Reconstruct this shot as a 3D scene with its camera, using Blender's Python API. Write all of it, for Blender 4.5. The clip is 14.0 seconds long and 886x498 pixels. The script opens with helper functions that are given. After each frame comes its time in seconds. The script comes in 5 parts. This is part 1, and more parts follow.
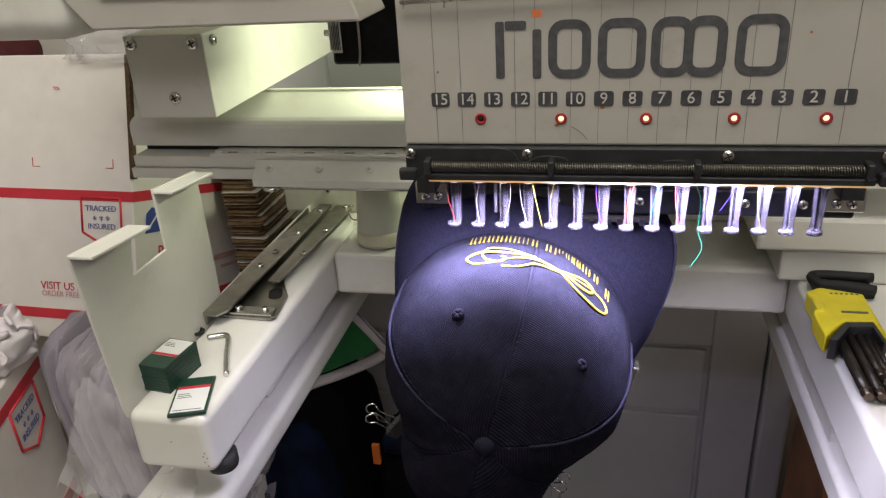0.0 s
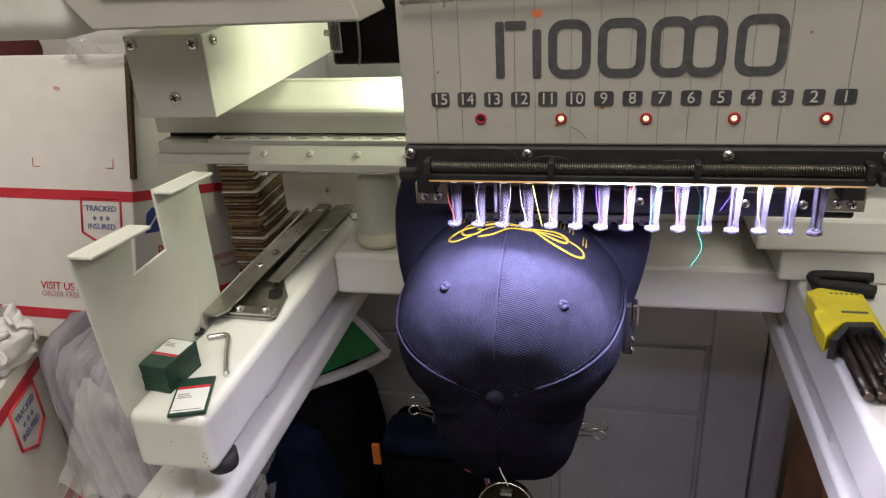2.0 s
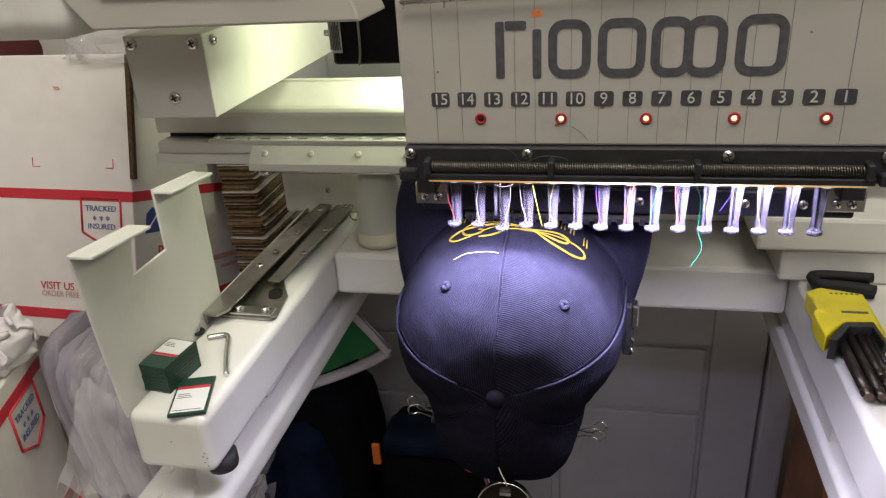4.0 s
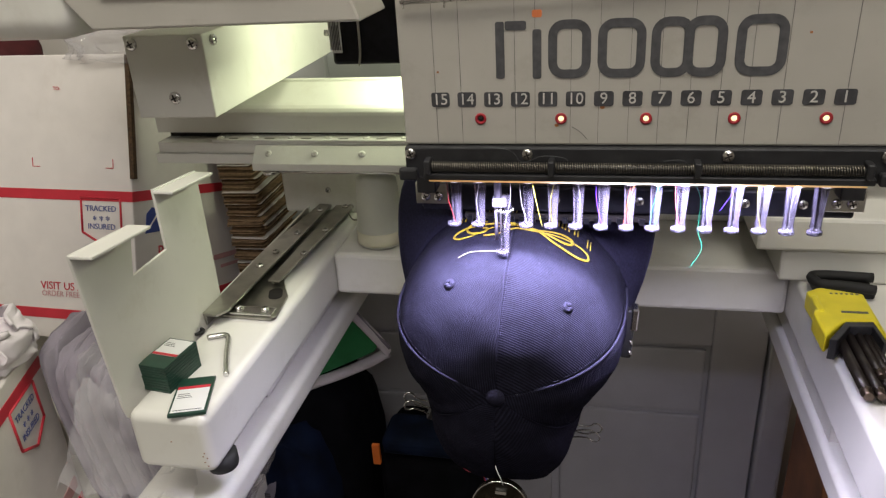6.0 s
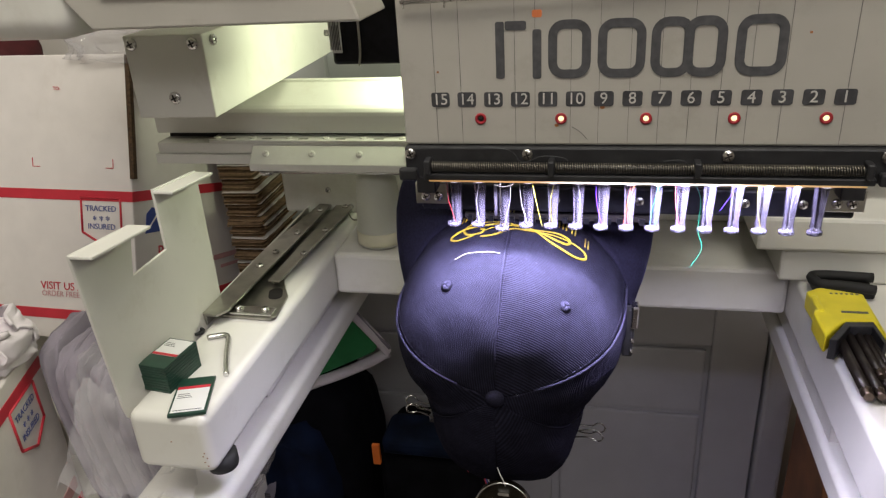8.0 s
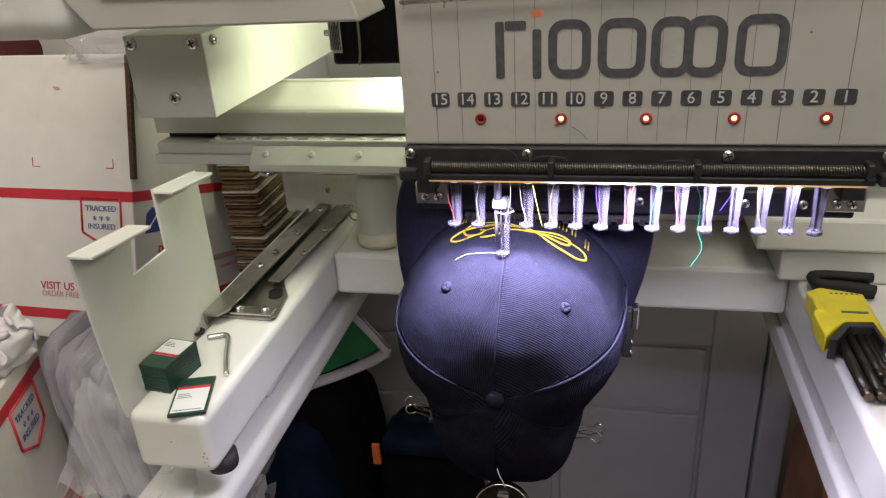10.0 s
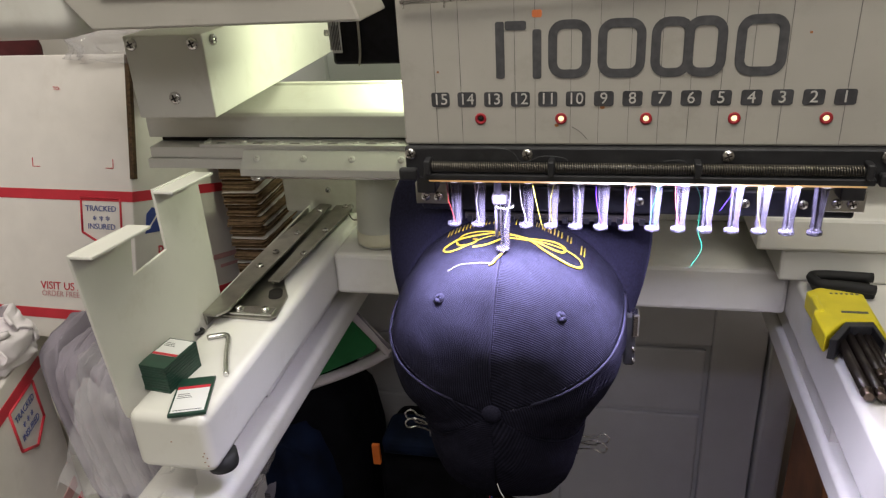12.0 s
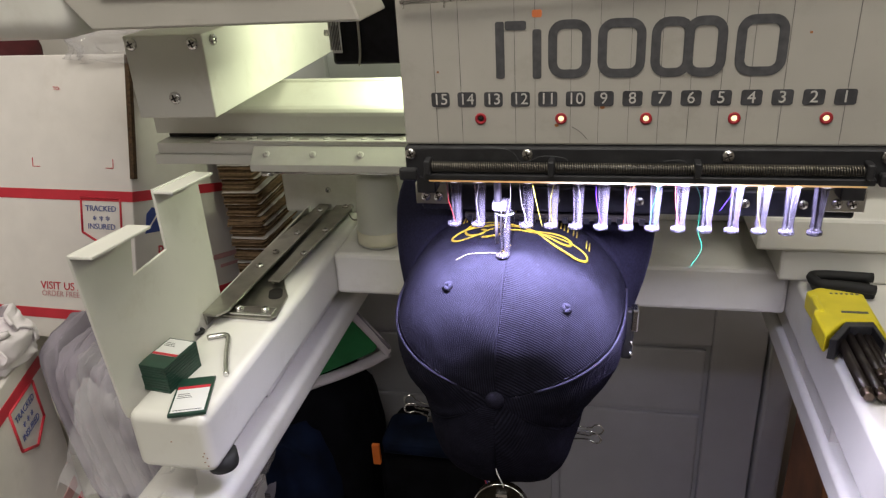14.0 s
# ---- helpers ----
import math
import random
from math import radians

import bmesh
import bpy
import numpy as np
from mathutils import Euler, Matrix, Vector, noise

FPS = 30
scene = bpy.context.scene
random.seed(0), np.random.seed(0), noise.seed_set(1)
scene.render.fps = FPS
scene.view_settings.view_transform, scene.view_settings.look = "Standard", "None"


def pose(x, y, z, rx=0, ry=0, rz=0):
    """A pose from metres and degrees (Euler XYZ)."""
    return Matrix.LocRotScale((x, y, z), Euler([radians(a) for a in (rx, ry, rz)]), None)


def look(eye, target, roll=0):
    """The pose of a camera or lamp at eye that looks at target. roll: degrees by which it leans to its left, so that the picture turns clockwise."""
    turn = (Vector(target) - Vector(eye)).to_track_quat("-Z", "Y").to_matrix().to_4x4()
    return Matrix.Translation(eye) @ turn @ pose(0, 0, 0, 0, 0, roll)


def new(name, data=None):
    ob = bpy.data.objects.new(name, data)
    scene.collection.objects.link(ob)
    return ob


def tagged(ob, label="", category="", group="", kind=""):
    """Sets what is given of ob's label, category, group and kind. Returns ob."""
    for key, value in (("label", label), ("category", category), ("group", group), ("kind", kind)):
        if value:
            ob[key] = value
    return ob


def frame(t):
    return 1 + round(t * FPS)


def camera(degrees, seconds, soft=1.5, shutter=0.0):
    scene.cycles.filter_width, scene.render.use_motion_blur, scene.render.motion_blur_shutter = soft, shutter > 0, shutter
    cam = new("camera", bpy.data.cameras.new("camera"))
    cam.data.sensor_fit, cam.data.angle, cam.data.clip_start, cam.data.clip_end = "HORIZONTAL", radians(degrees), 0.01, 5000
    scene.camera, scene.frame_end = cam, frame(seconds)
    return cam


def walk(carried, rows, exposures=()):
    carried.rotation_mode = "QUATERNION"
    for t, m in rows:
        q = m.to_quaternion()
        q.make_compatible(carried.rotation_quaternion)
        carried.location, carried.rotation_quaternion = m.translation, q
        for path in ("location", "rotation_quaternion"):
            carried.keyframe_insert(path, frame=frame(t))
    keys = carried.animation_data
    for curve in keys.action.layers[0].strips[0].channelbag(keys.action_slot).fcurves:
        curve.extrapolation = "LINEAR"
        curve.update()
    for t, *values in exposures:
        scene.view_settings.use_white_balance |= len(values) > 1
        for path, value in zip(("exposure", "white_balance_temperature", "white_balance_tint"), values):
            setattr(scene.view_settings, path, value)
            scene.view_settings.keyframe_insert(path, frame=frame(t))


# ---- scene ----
# ---------------- camera ----------------
cam = camera(61.4155, 14.0, soft=1.3, shutter=0.4)
EYE = pose(0, 0, 1.25, 65.1077, 3.2434, 11.4560)
walk(cam, [(0.0, EYE), (14.0, EYE)], exposures=[(0.0, 0.0), (14.0, 0.0)])

# ---------------- world and lamps ----------------
world = bpy.data.worlds.new("world")
scene.world = world
world.use_nodes = True
world.node_tree.nodes["Background"].inputs[0].default_value = (0.9, 0.86, 0.8, 1)
world.node_tree.nodes["Background"].inputs[1].default_value = 0.035


def area_lamp(name, m, sx, sy, watts, colour, spread=180):
    la = bpy.data.lights.new(name, "AREA")
    la.shape, la.size, la.size_y, la.energy, la.color = "RECTANGLE", sx, sy, watts, colour
    la.spread = radians(spread)
    ob = new(name, la)
    ob.matrix_world = m
    return ob


# the machine's own work lights under the head, and two unseen, added room lamps
area_lamp("needle_led_lamp", look((0.000, 0.452, 1.0835), (-0.004, 0.482, 0.95)), 0.255, 0.008, 3.0, (0.75, 0.71, 1.0), 104)
area_lamp("work_lamp", look((-0.165, 0.822, 1.116), (-0.40, 0.815, 1.035)), 0.10, 0.02, 0.72, (0.92, 1.0, 0.68))
area_lamp("assumed_room_lamp", look((-0.22, 0.0, 2.42), (-0.35, 0.45, 1.0)), 1.2, 0.6, 25.0, (1.0, 0.95, 0.84))
area_lamp("assumed_room_lamp", look((0.45, -1.25, 2.42), (-0.3, 0.6, 1.0)), 1.2, 0.6, 16.0, (0.99, 0.95, 0.94))

# ---------------- materials ----------------


def material(name, base, rough=0.5, metal=0.0, vary=0.12, scale=40.0, bump=0.1, bump_scale=400.0, spec=0.5,
             stain=None, stain_scale=9.0, alpha=1.0, sheen=0.0, trans=0.0, emit=None, coat=0.0):
    """A painted, moulded or woven surface: colour with two sizes of variation, and fine relief."""
    m = bpy.data.materials.new(name)
    m.use_nodes = True
    nt = m.node_tree
    bs = nt.nodes["Principled BSDF"]
    link = nt.links.new
    co = nt.nodes.new("ShaderNodeTexCoord")
    n1 = nt.nodes.new("ShaderNodeTexNoise")
    n1.inputs["Scale"].default_value, n1.inputs["Detail"].default_value = scale, 5
    link(co.outputs["Object"], n1.inputs["Vector"])
    r1 = nt.nodes.new("ShaderNodeValToRGB")
    lo = [max(0.0, c * (1 - vary)) for c in base]
    hi = [min(1.0, c * (1 + vary)) for c in base]
    r1.color_ramp.elements[0].color, r1.color_ramp.elements[1].color = (*lo, 1), (*hi, 1)
    r1.color_ramp.elements[0].position, r1.color_ramp.elements[1].position = 0.3, 0.7
    link(n1.outputs["Fac"], r1.inputs["Fac"])
    colour = r1.outputs["Color"]
    if stain:
        n2 = nt.nodes.new("ShaderNodeTexNoise")
        n2.inputs["Scale"].default_value, n2.inputs["Detail"].default_value = stain_scale, 8
        n2.inputs["Roughness"].default_value = 0.7
        link(co.outputs["Object"], n2.inputs["Vector"])
        r2 = nt.nodes.new("ShaderNodeValToRGB")
        r2.color_ramp.elements[0].position, r2.color_ramp.elements[1].position = 0.55, 0.78
        r2.color_ramp.elements[0].color, r2.color_ramp.elements[1].color = (0, 0, 0, 1), (0.6, 0.6, 0.6, 1)
        link(n2.outputs["Fac"], r2.inputs["Fac"])
        mx = nt.nodes.new("ShaderNodeMix")
        mx.data_type = "RGBA"
        link(r2.outputs["Color"], mx.inputs[0])
        link(colour, mx.inputs[6])
        mx.inputs[7].default_value = (*stain, 1)
        colour = mx.outputs[2]
    link(colour, bs.inputs["Base Color"])
    bs.inputs["Roughness"].default_value, bs.inputs["Metallic"].default_value = rough, metal
    bs.inputs["Specular IOR Level"].default_value = spec
    bs.inputs["Alpha"].default_value = alpha
    bs.inputs["Sheen Weight"].default_value = sheen
    bs.inputs["Transmission Weight"].default_value = trans
    bs.inputs["Coat Weight"].default_value = coat
    if emit:
        bs.inputs["Emission Color"].default_value, bs.inputs["Emission Strength"].default_value = (*emit[:3], 1), emit[3]
    if bump:
        n3 = nt.nodes.new("ShaderNodeTexNoise")
        n3.inputs["Scale"].default_value, n3.inputs["Detail"].default_value = bump_scale, 3
        link(co.outputs["Object"], n3.inputs["Vector"])
        bp = nt.nodes.new("ShaderNodeBump")
        bp.inputs["Strength"].default_value, bp.inputs["Distance"].default_value = bump, 0.0006
        link(n3.outputs["Fac"], bp.inputs["Height"])
        link(bp.outputs["Normal"], bs.inputs["Normal"])
    return m


def twill(name, base, angle, pitch):
    """Cotton twill with ridges that run aslant; the mesh's UV map is in metres."""
    m = material(name, base, 0.9, vary=0.25, scale=120, bump=0, spec=0.03)
    nt = m.node_tree
    bs, link = nt.nodes["Principled BSDF"], nt.links.new
    uv = nt.nodes.new("ShaderNodeTexCoord")
    mp = nt.nodes.new("ShaderNodeMapping")
    mp.inputs["Rotation"].default_value = (0, 0, radians(angle))
    link(uv.outputs["UV"], mp.inputs["Vector"])
    wv = nt.nodes.new("ShaderNodeTexWave")
    wv.inputs["Scale"].default_value = 0.314 / pitch
    wv.inputs["Distortion"].default_value, wv.inputs["Detail"].default_value = 0.7, 2
    wv.inputs["Detail Scale"].default_value = 3
    link(mp.outputs["Vector"], wv.inputs["Vector"])
    ns = nt.nodes.new("ShaderNodeTexNoise")
    ns.inputs["Scale"].default_value = 2600
    link(uv.outputs["UV"], ns.inputs["Vector"])
    ad = nt.nodes.new("ShaderNodeMath")
    ad.operation = "MULTIPLY_ADD"
    link(ns.outputs["Fac"], ad.inputs[0])
    ad.inputs[1].default_value = 1.5
    link(wv.outputs["Fac"], ad.inputs[2])
    bp = nt.nodes.new("ShaderNodeBump")
    bp.inputs["Strength"].default_value, bp.inputs["Distance"].default_value = 0.65, 0.0005
    link(ad.outputs[0], bp.inputs["Height"])
    link(bp.outputs["Normal"], bs.inputs["Normal"])
    # the wave paints lit ridges and shaded grooves into the colour; lint between
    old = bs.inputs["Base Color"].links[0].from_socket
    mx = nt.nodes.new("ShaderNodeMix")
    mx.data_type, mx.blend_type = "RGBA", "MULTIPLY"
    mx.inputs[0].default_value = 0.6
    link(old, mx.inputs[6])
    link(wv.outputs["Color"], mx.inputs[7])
    # pale lint in small flecks and rubbed patches
    fl = nt.nodes.new("ShaderNodeTexNoise")
    fl.inputs["Scale"].default_value, fl.inputs["Detail"].default_value = 420, 4
    link(uv.outputs["UV"], fl.inputs["Vector"])
    fr = nt.nodes.new("ShaderNodeValToRGB")
    fr.color_ramp.elements[0].position, fr.color_ramp.elements[1].position = 0.60, 0.80
    fr.color_ramp.elements[1].color = (0.5, 0.5, 0.5, 1)
    link(fl.outputs["Fac"], fr.inputs["Fac"])
    lm = nt.nodes.new("ShaderNodeMix")
    lm.data_type = "RGBA"
    link(fr.outputs["Color"], lm.inputs[0])
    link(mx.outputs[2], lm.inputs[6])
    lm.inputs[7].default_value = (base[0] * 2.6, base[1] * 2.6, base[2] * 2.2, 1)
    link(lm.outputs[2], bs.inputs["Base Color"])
    return m


M_WHITE = material("white_enamel", (0.66, 0.65, 0.60), 0.38, vary=0.04, scale=14, bump=0.12, bump_scale=900, stain=(0.50, 0.47, 0.40), stain_scale=16)
M_PANEL = material("grey_film", (0.40, 0.380, 0.338), 0.42, vary=0.05, scale=20, bump=0.1, bump_scale=1500, stain=(0.30, 0.275, 0.235), stain_scale=30)
M_DARKGREY = material("printed_grey", (0.07, 0.07, 0.075), 0.4, vary=0.25, scale=200, bump=0.05)
M_TILE = material("printed_charcoal", (0.055, 0.055, 0.06), 0.4, vary=0.3, scale=150, bump=0.05)
M_PRINT = material("pale_print", (0.50, 0.49, 0.46), 0.5, vary=0.06, bump=0)
M_ORANGE = material("orange_print", (0.75, 0.22, 0.08), 0.5, vary=0.08, bump=0)
M_BLACK = material("black_plastic", (0.018, 0.018, 0.02), 0.42, vary=0.3, scale=90, bump=0.15, bump_scale=1200, stain=(0.06, 0.06, 0.06), stain_scale=60)
M_ANODISED = material("black_anodised", (0.008, 0.008, 0.011), 0.34, vary=0.4, scale=120, bump=0.25, bump_scale=900, spec=0.2)
M_RUBBER = material("black_rubber", (0.012, 0.012, 0.012), 0.7, vary=0.3, bump=0.2)
M_STEEL = material("polished_steel", (0.62, 0.61, 0.60), 0.22, 1.0, vary=0.12, scale=70, bump=0.06, bump_scale=700)
M_BRUSHED = material("worn_steel", (0.40, 0.385, 0.35), 0.36, 1.0, vary=0.25, scale=45, bump=0.15, bump_scale=500, stain=(0.22, 0.20, 0.17), stain_scale=22)
M_DARKSTEEL = material("black_oxide_steel", (0.035, 0.032, 0.030), 0.5, 0.7, vary=0.3, scale=90, bump=0.1)
M_NEEDLEBAR = material("satin_steel", (0.10, 0.094, 0.125), 0.36, 0.25, vary=0.1, scale=70, bump=0.06, bump_scale=700)
M_SPRING = material("dull_spring_steel", (0.17, 0.155, 0.13), 0.4, 0.9, vary=0.3, scale=90, bump=0.1)
M_FOOT = material("clear_white_nylon", (0.25, 0.235, 0.325), 0.14, vary=0.08, scale=60, bump=0.05, trans=0.86)
M_LED = material("led_strip_glow", (0.9, 0.88, 1.0), 0.4, bump=0, emit=(0.90, 0.84, 1.0, 3.0))
M_LEDWARM = material("led_edge_glow", (0.8, 0.5, 0.2), 0.4, bump=0, emit=(1.0, 0.60, 0.20, 3.2))


def led_edge_ramp():
    """The strip's edge glows amber near its ends and white along the middle."""
    nt = M_LEDWARM.node_tree
    co, sp, mr, rp = (nt.nodes.new("ShaderNode" + n) for n in ("TexCoord", "SeparateXYZ", "MapRange", "ValToRGB"))
    nt.links.new(co.outputs["Object"], sp.inputs[0])
    nt.links.new(sp.outputs[0], mr.inputs["Value"])
    mr.inputs["From Min"].default_value, mr.inputs["From Max"].default_value = -0.108, 0.150
    nt.links.new(mr.outputs["Result"], rp.inputs["Fac"])
    el = rp.color_ramp.elements
    el[0].color, el[1].color = (0.10, 0.055, 0.02, 1), (0.12, 0.07, 0.03, 1)
    for at, c in ((0.26, (0.24, 0.13, 0.05, 1)), (0.42, (1.0, 0.86, 0.80, 1)), (0.60, (1.0, 0.88, 0.86, 1)), (0.80, (0.28, 0.17, 0.08, 1))):
        el.new(at).color = c
    nt.links.new(rp.outputs["Color"], nt.nodes["Principled BSDF"].inputs["Emission Color"])


led_edge_ramp()
M_RED = material("red_ring", (0.35, 0.02, 0.03), 0.4, vary=0.1, bump=0)
M_LIT = material("lit_indicator", (0.9, 0.8, 0.5), 0.4, bump=0, emit=(1.0, 0.86, 0.50, 1.0))
NAVY = (0.0150, 0.0145, 0.0255)
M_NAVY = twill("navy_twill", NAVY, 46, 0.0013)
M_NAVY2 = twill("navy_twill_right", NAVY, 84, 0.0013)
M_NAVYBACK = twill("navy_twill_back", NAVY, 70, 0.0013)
M_BRIM = material("navy_cotton_brim", (0.0085, 0.0081, 0.0155), 0.9, vary=0.35, scale=500, bump=0.6, bump_scale=1500, spec=0.03)
M_PIPE = material("navy_seam_thread", (0.0150, 0.0144, 0.0265), 0.85, vary=0.3, scale=900, bump=0.4, bump_scale=2500, spec=0.06)
M_GOLD = material("gold_thread", (0.235, 0.172, 0.012), 0.55, vary=0.25, scale=900, bump=0.6, bump_scale=2600, spec=0.25)
M_PALETHREAD = material("pale_gold_thread", (0.16, 0.15, 0.10), 0.5, vary=0.1, scale=700, bump=0.2)
M_BOX = material("white_card", (0.74, 0.70, 0.67), 0.6, vary=0.04, scale=25, bump=0.12, bump_scale=500, stain=(0.62, 0.57, 0.52), stain_scale=12)
M_KRAFT = material("brown_corrugated_card", (0.26, 0.17, 0.095), 0.8, vary=0.3, scale=120, bump=0.5, bump_scale=700)
M_KRAFTEDGE = material("dark_card_edge", (0.07, 0.040, 0.018), 0.85, vary=0.5, scale=300, bump=0.6, bump_scale=900)
M_PRED = material("red_print", (0.55, 0.03, 0.05), 0.5, vary=0.08, bump=0)
M_PBLUE = material("blue_print", (0.05, 0.08, 0.30), 0.5, vary=0.08, bump=0)
M_GREEN = material("dark_green_plastic", (0.012, 0.045, 0.030), 0.4, vary=0.2, scale=90, bump=0.15)
M_LABEL = material("white_label", (0.72, 0.72, 0.72), 0.5, vary=0.03, bump=0)
M_YELLOW = material("yellow_plastic", (0.66, 0.56, 0.02), 0.42, vary=0.08, scale=60, bump=0.15)
M_BOTTLE = material("milky_plastic", (0.66, 0.67, 0.58), 0.35, vary=0.04, bump=0.05, trans=0.25)
M_OIL = material("pale_oil", (0.58, 0.56, 0.41), 0.35, vary=0.05, bump=0.05)
M_DOOR = material("grey_door_paint", (0.46, 0.46, 0.48), 0.5, vary=0.05, scale=12, bump=0.15, bump_scale=300, stain=(0.38, 0.37, 0.39), stain_scale=5)
M_WOOD = material("brown_wood", (0.30, 0.12, 0.042), 0.45, vary=0.3, scale=16, bump=0.2, bump_scale=120)
M_WALL = material("cream_wall", (0.55, 0.52, 0.47), 0.8, vary=0.05, scale=6, bump=0.2, bump_scale=250)
M_CEIL = material("white_ceiling", (0.70, 0.68, 0.64), 0.9, vary=0.04, scale=6, bump=0.2, bump_scale=250)
M_FLOOR = material("dark_floor", (0.10, 0.08, 0.07), 0.6, vary=0.3, scale=9, bump=0.2, bump_scale=120)
M_CLOTHWHITE = material("white_cotton", (0.66, 0.61, 0.64), 0.85, vary=0.08, scale=30, bump=0.5, bump_scale=900, sheen=0.2)
M_CLOTHPINK = material("coral_cotton", (0.70, 0.20, 0.19), 0.85, vary=0.1, scale=30, bump=0.5, bump_scale=900, sheen=0.2)
M_CLOTHGREY = material("grey_cotton", (0.22, 0.195, 0.235), 0.85, vary=0.15, scale=20, bump=0.5, bump_scale=900, sheen=0.2)
M_CLOTHBLACK = material("black_cloth", (0.0035, 0.0035, 0.005), 0.9, vary=0.5, scale=30, bump=0.5, bump_scale=900, spec=0.08)
M_CLOTHNAVY = material("dark_blue_cloth", (0.004, 0.008, 0.022), 0.85, vary=0.5, scale=25, bump=0.5, bump_scale=900, spec=0.12)
M_CLOTHGREEN = material("green_cloth", (0.02, 0.19, 0.055), 0.7, vary=0.15, scale=25, bump=0.4, bump_scale=900)
M_CLOTHRED = material("dark_red_cloth", (0.06, 0.005, 0.007), 0.85, vary=0.25, scale=25, bump=0.4)
M_FILM = material("clear_film", (0.70, 0.68, 0.72), 0.10, vary=0.03, bump=1.0, bump_scale=70, alpha=0.22, spec=1.0)
M_ORTAG = material("orange_tag", (0.60, 0.14, 0.02), 0.5, vary=0.1, bump=0)


def thread_colour(i):
    cols = [(0.5, 0.05, 0.06), (0.6, 0.6, 0.6), (0.6, 0.6, 0.6), (0.62, 0.62, 0.6), (0.75, 0.65, 0.1), (0.6, 0.6, 0.65), (0.16, 0.05, 0.6),
            (0.7, 0.12, 0.05), (0.08, 0.6, 0.62), (0.65, 0.12, 0.15), (0.3, 0.25, 0.5), (0.12, 0.06, 0.6), (0.7, 0.6, 0.1), (0.55, 0.55, 0.6), (0.3, 0.3, 0.35)]
    return tuple(0.45 * c for c in cols[i % 15])


# ---------------- mesh helpers ----------------


def part(name, bm, mat, parent=None, label="", smooth=False):
    """Link a bmesh as one mesh object under a thing or a part."""
    me = bpy.data.meshes.new(name)
    bm.normal_update()
    bm.to_mesh(me)
    bm.free()
    for m in (mat if isinstance(mat, (list, tuple)) else [mat]):
        me.materials.append(m)
    if smooth:
        for p in me.polygons:
            p.use_smooth = True
    ob = new(name, me)
    ob.parent = parent
    if label:
        tagged(ob, label=label)
    return ob


def thing(name, m, label, category, group="", kind=""):
    ob = new(name)
    ob.empty_display_size = 0.02
    ob.matrix_world = m
    return tagged(ob, label, category, group, kind)


def box(x0, x1, y0, y1, z0, z1, bevel=0.0, seg=2, bm=None, mi=0):
    out = bm or bmesh.new()
    t = bmesh.new()
    bmesh.ops.create_cube(t, size=1)
    for v in t.verts:
        v.co = Vector(((x0 + x1) / 2 + v.co.x * (x1 - x0), (y0 + y1) / 2 + v.co.y * (y1 - y0), (z0 + z1) / 2 + v.co.z * (z1 - z0)))
    if bevel:
        bmesh.ops.bevel(t, geom=t.edges[:], offset=bevel, segments=seg, profile=0.5, affect="EDGES")
    return merge(out, t, mi)


def merge(out, t, mi=0, m=None):
    """Add the bmesh t to out, moved by m, with the material slot mi."""
    idx = {}
    for v in t.verts:
        idx[v] = out.verts.new(m @ v.co if m else v.co)
    for f in t.faces:
        try:
            g = out.faces.new([idx[v] for v in f.verts])
            g.material_index, g.smooth = mi or f.material_index, f.smooth
        except ValueError:
            pass
    t.free()
    return out


def lathe(profile, n=24, bm=None, mi=0, m=None):
    """Turn (radius, z) pairs round the z axis."""
    t = bmesh.new()
    rings = []
    for r, z in profile:
        if r < 1e-6:
            rings.append([t.verts.new((0, 0, z))])
        else:
            rings.append([t.verts.new((r * math.cos(2 * math.pi * k / n), r * math.sin(2 * math.pi * k / n), z)) for k in range(n)])
    for a, b in zip(rings, rings[1:]):
        for k in range(n):
            q = [a[k % len(a)], a[(k + 1) % len(a)], b[(k + 1) % len(b)], b[k % len(b)]]
            q = [v for j, v in enumerate(q) if v not in q[:j]]
            if len(q) > 2:
                t.faces.new(q).smooth = True
    for ring, rev in ((rings[0], True), (rings[-1], False)):
        if len(ring) > 1:
            t.faces.new(ring[::-1] if rev else ring)
    return merge(bm or bmesh.new(), t, mi, m)


def prism(poly, z0, z1, bevel=0.0, m=None, bm=None, mi=0):
    """A flat plate from an outline in x, y."""
    t = bmesh.new()
    lo = [t.verts.new((x, y, z0)) for x, y in poly]
    hi = [t.verts.new((x, y, z1)) for x, y in poly]
    t.faces.new(hi)
    t.faces.new(lo[::-1])
    for k in range(len(poly)):
        j = (k + 1) % len(poly)
        t.faces.new((lo[k], lo[j], hi[j], hi[k]))
    bmesh.ops.recalc_face_normals(t, faces=t.faces[:])
    if bevel:
        bmesh.ops.bevel(t, geom=t.edges[:], offset=bevel, segments=2, profile=0.5, affect="EDGES")
    return merge(bm or bmesh.new(), t, mi, m)


def smooth_line(pts, n=6, closed=False):
    """Points of a smooth line through pts."""
    pts = [Vector(p) for p in pts]
    out, k = [], len(pts)
    for i in range(k if closed else k - 1):
        if closed:
            a, b, c, d = pts[i - 1], pts[i], pts[(i + 1) % k], pts[(i + 2) % k]
        else:
            a, b, c, d = pts[max(i - 1, 0)], pts[i], pts[i + 1], pts[min(i + 2, k - 1)]
        for j in range(n):
            t = j / n
            out.append(0.5 * ((2 * b) + (c - a) * t + (2 * a - 5 * b + 4 * c - d) * t * t + (3 * b - a - 3 * c + d) * t ** 3))
    if not closed:
        out.append(pts[-1])
    return out


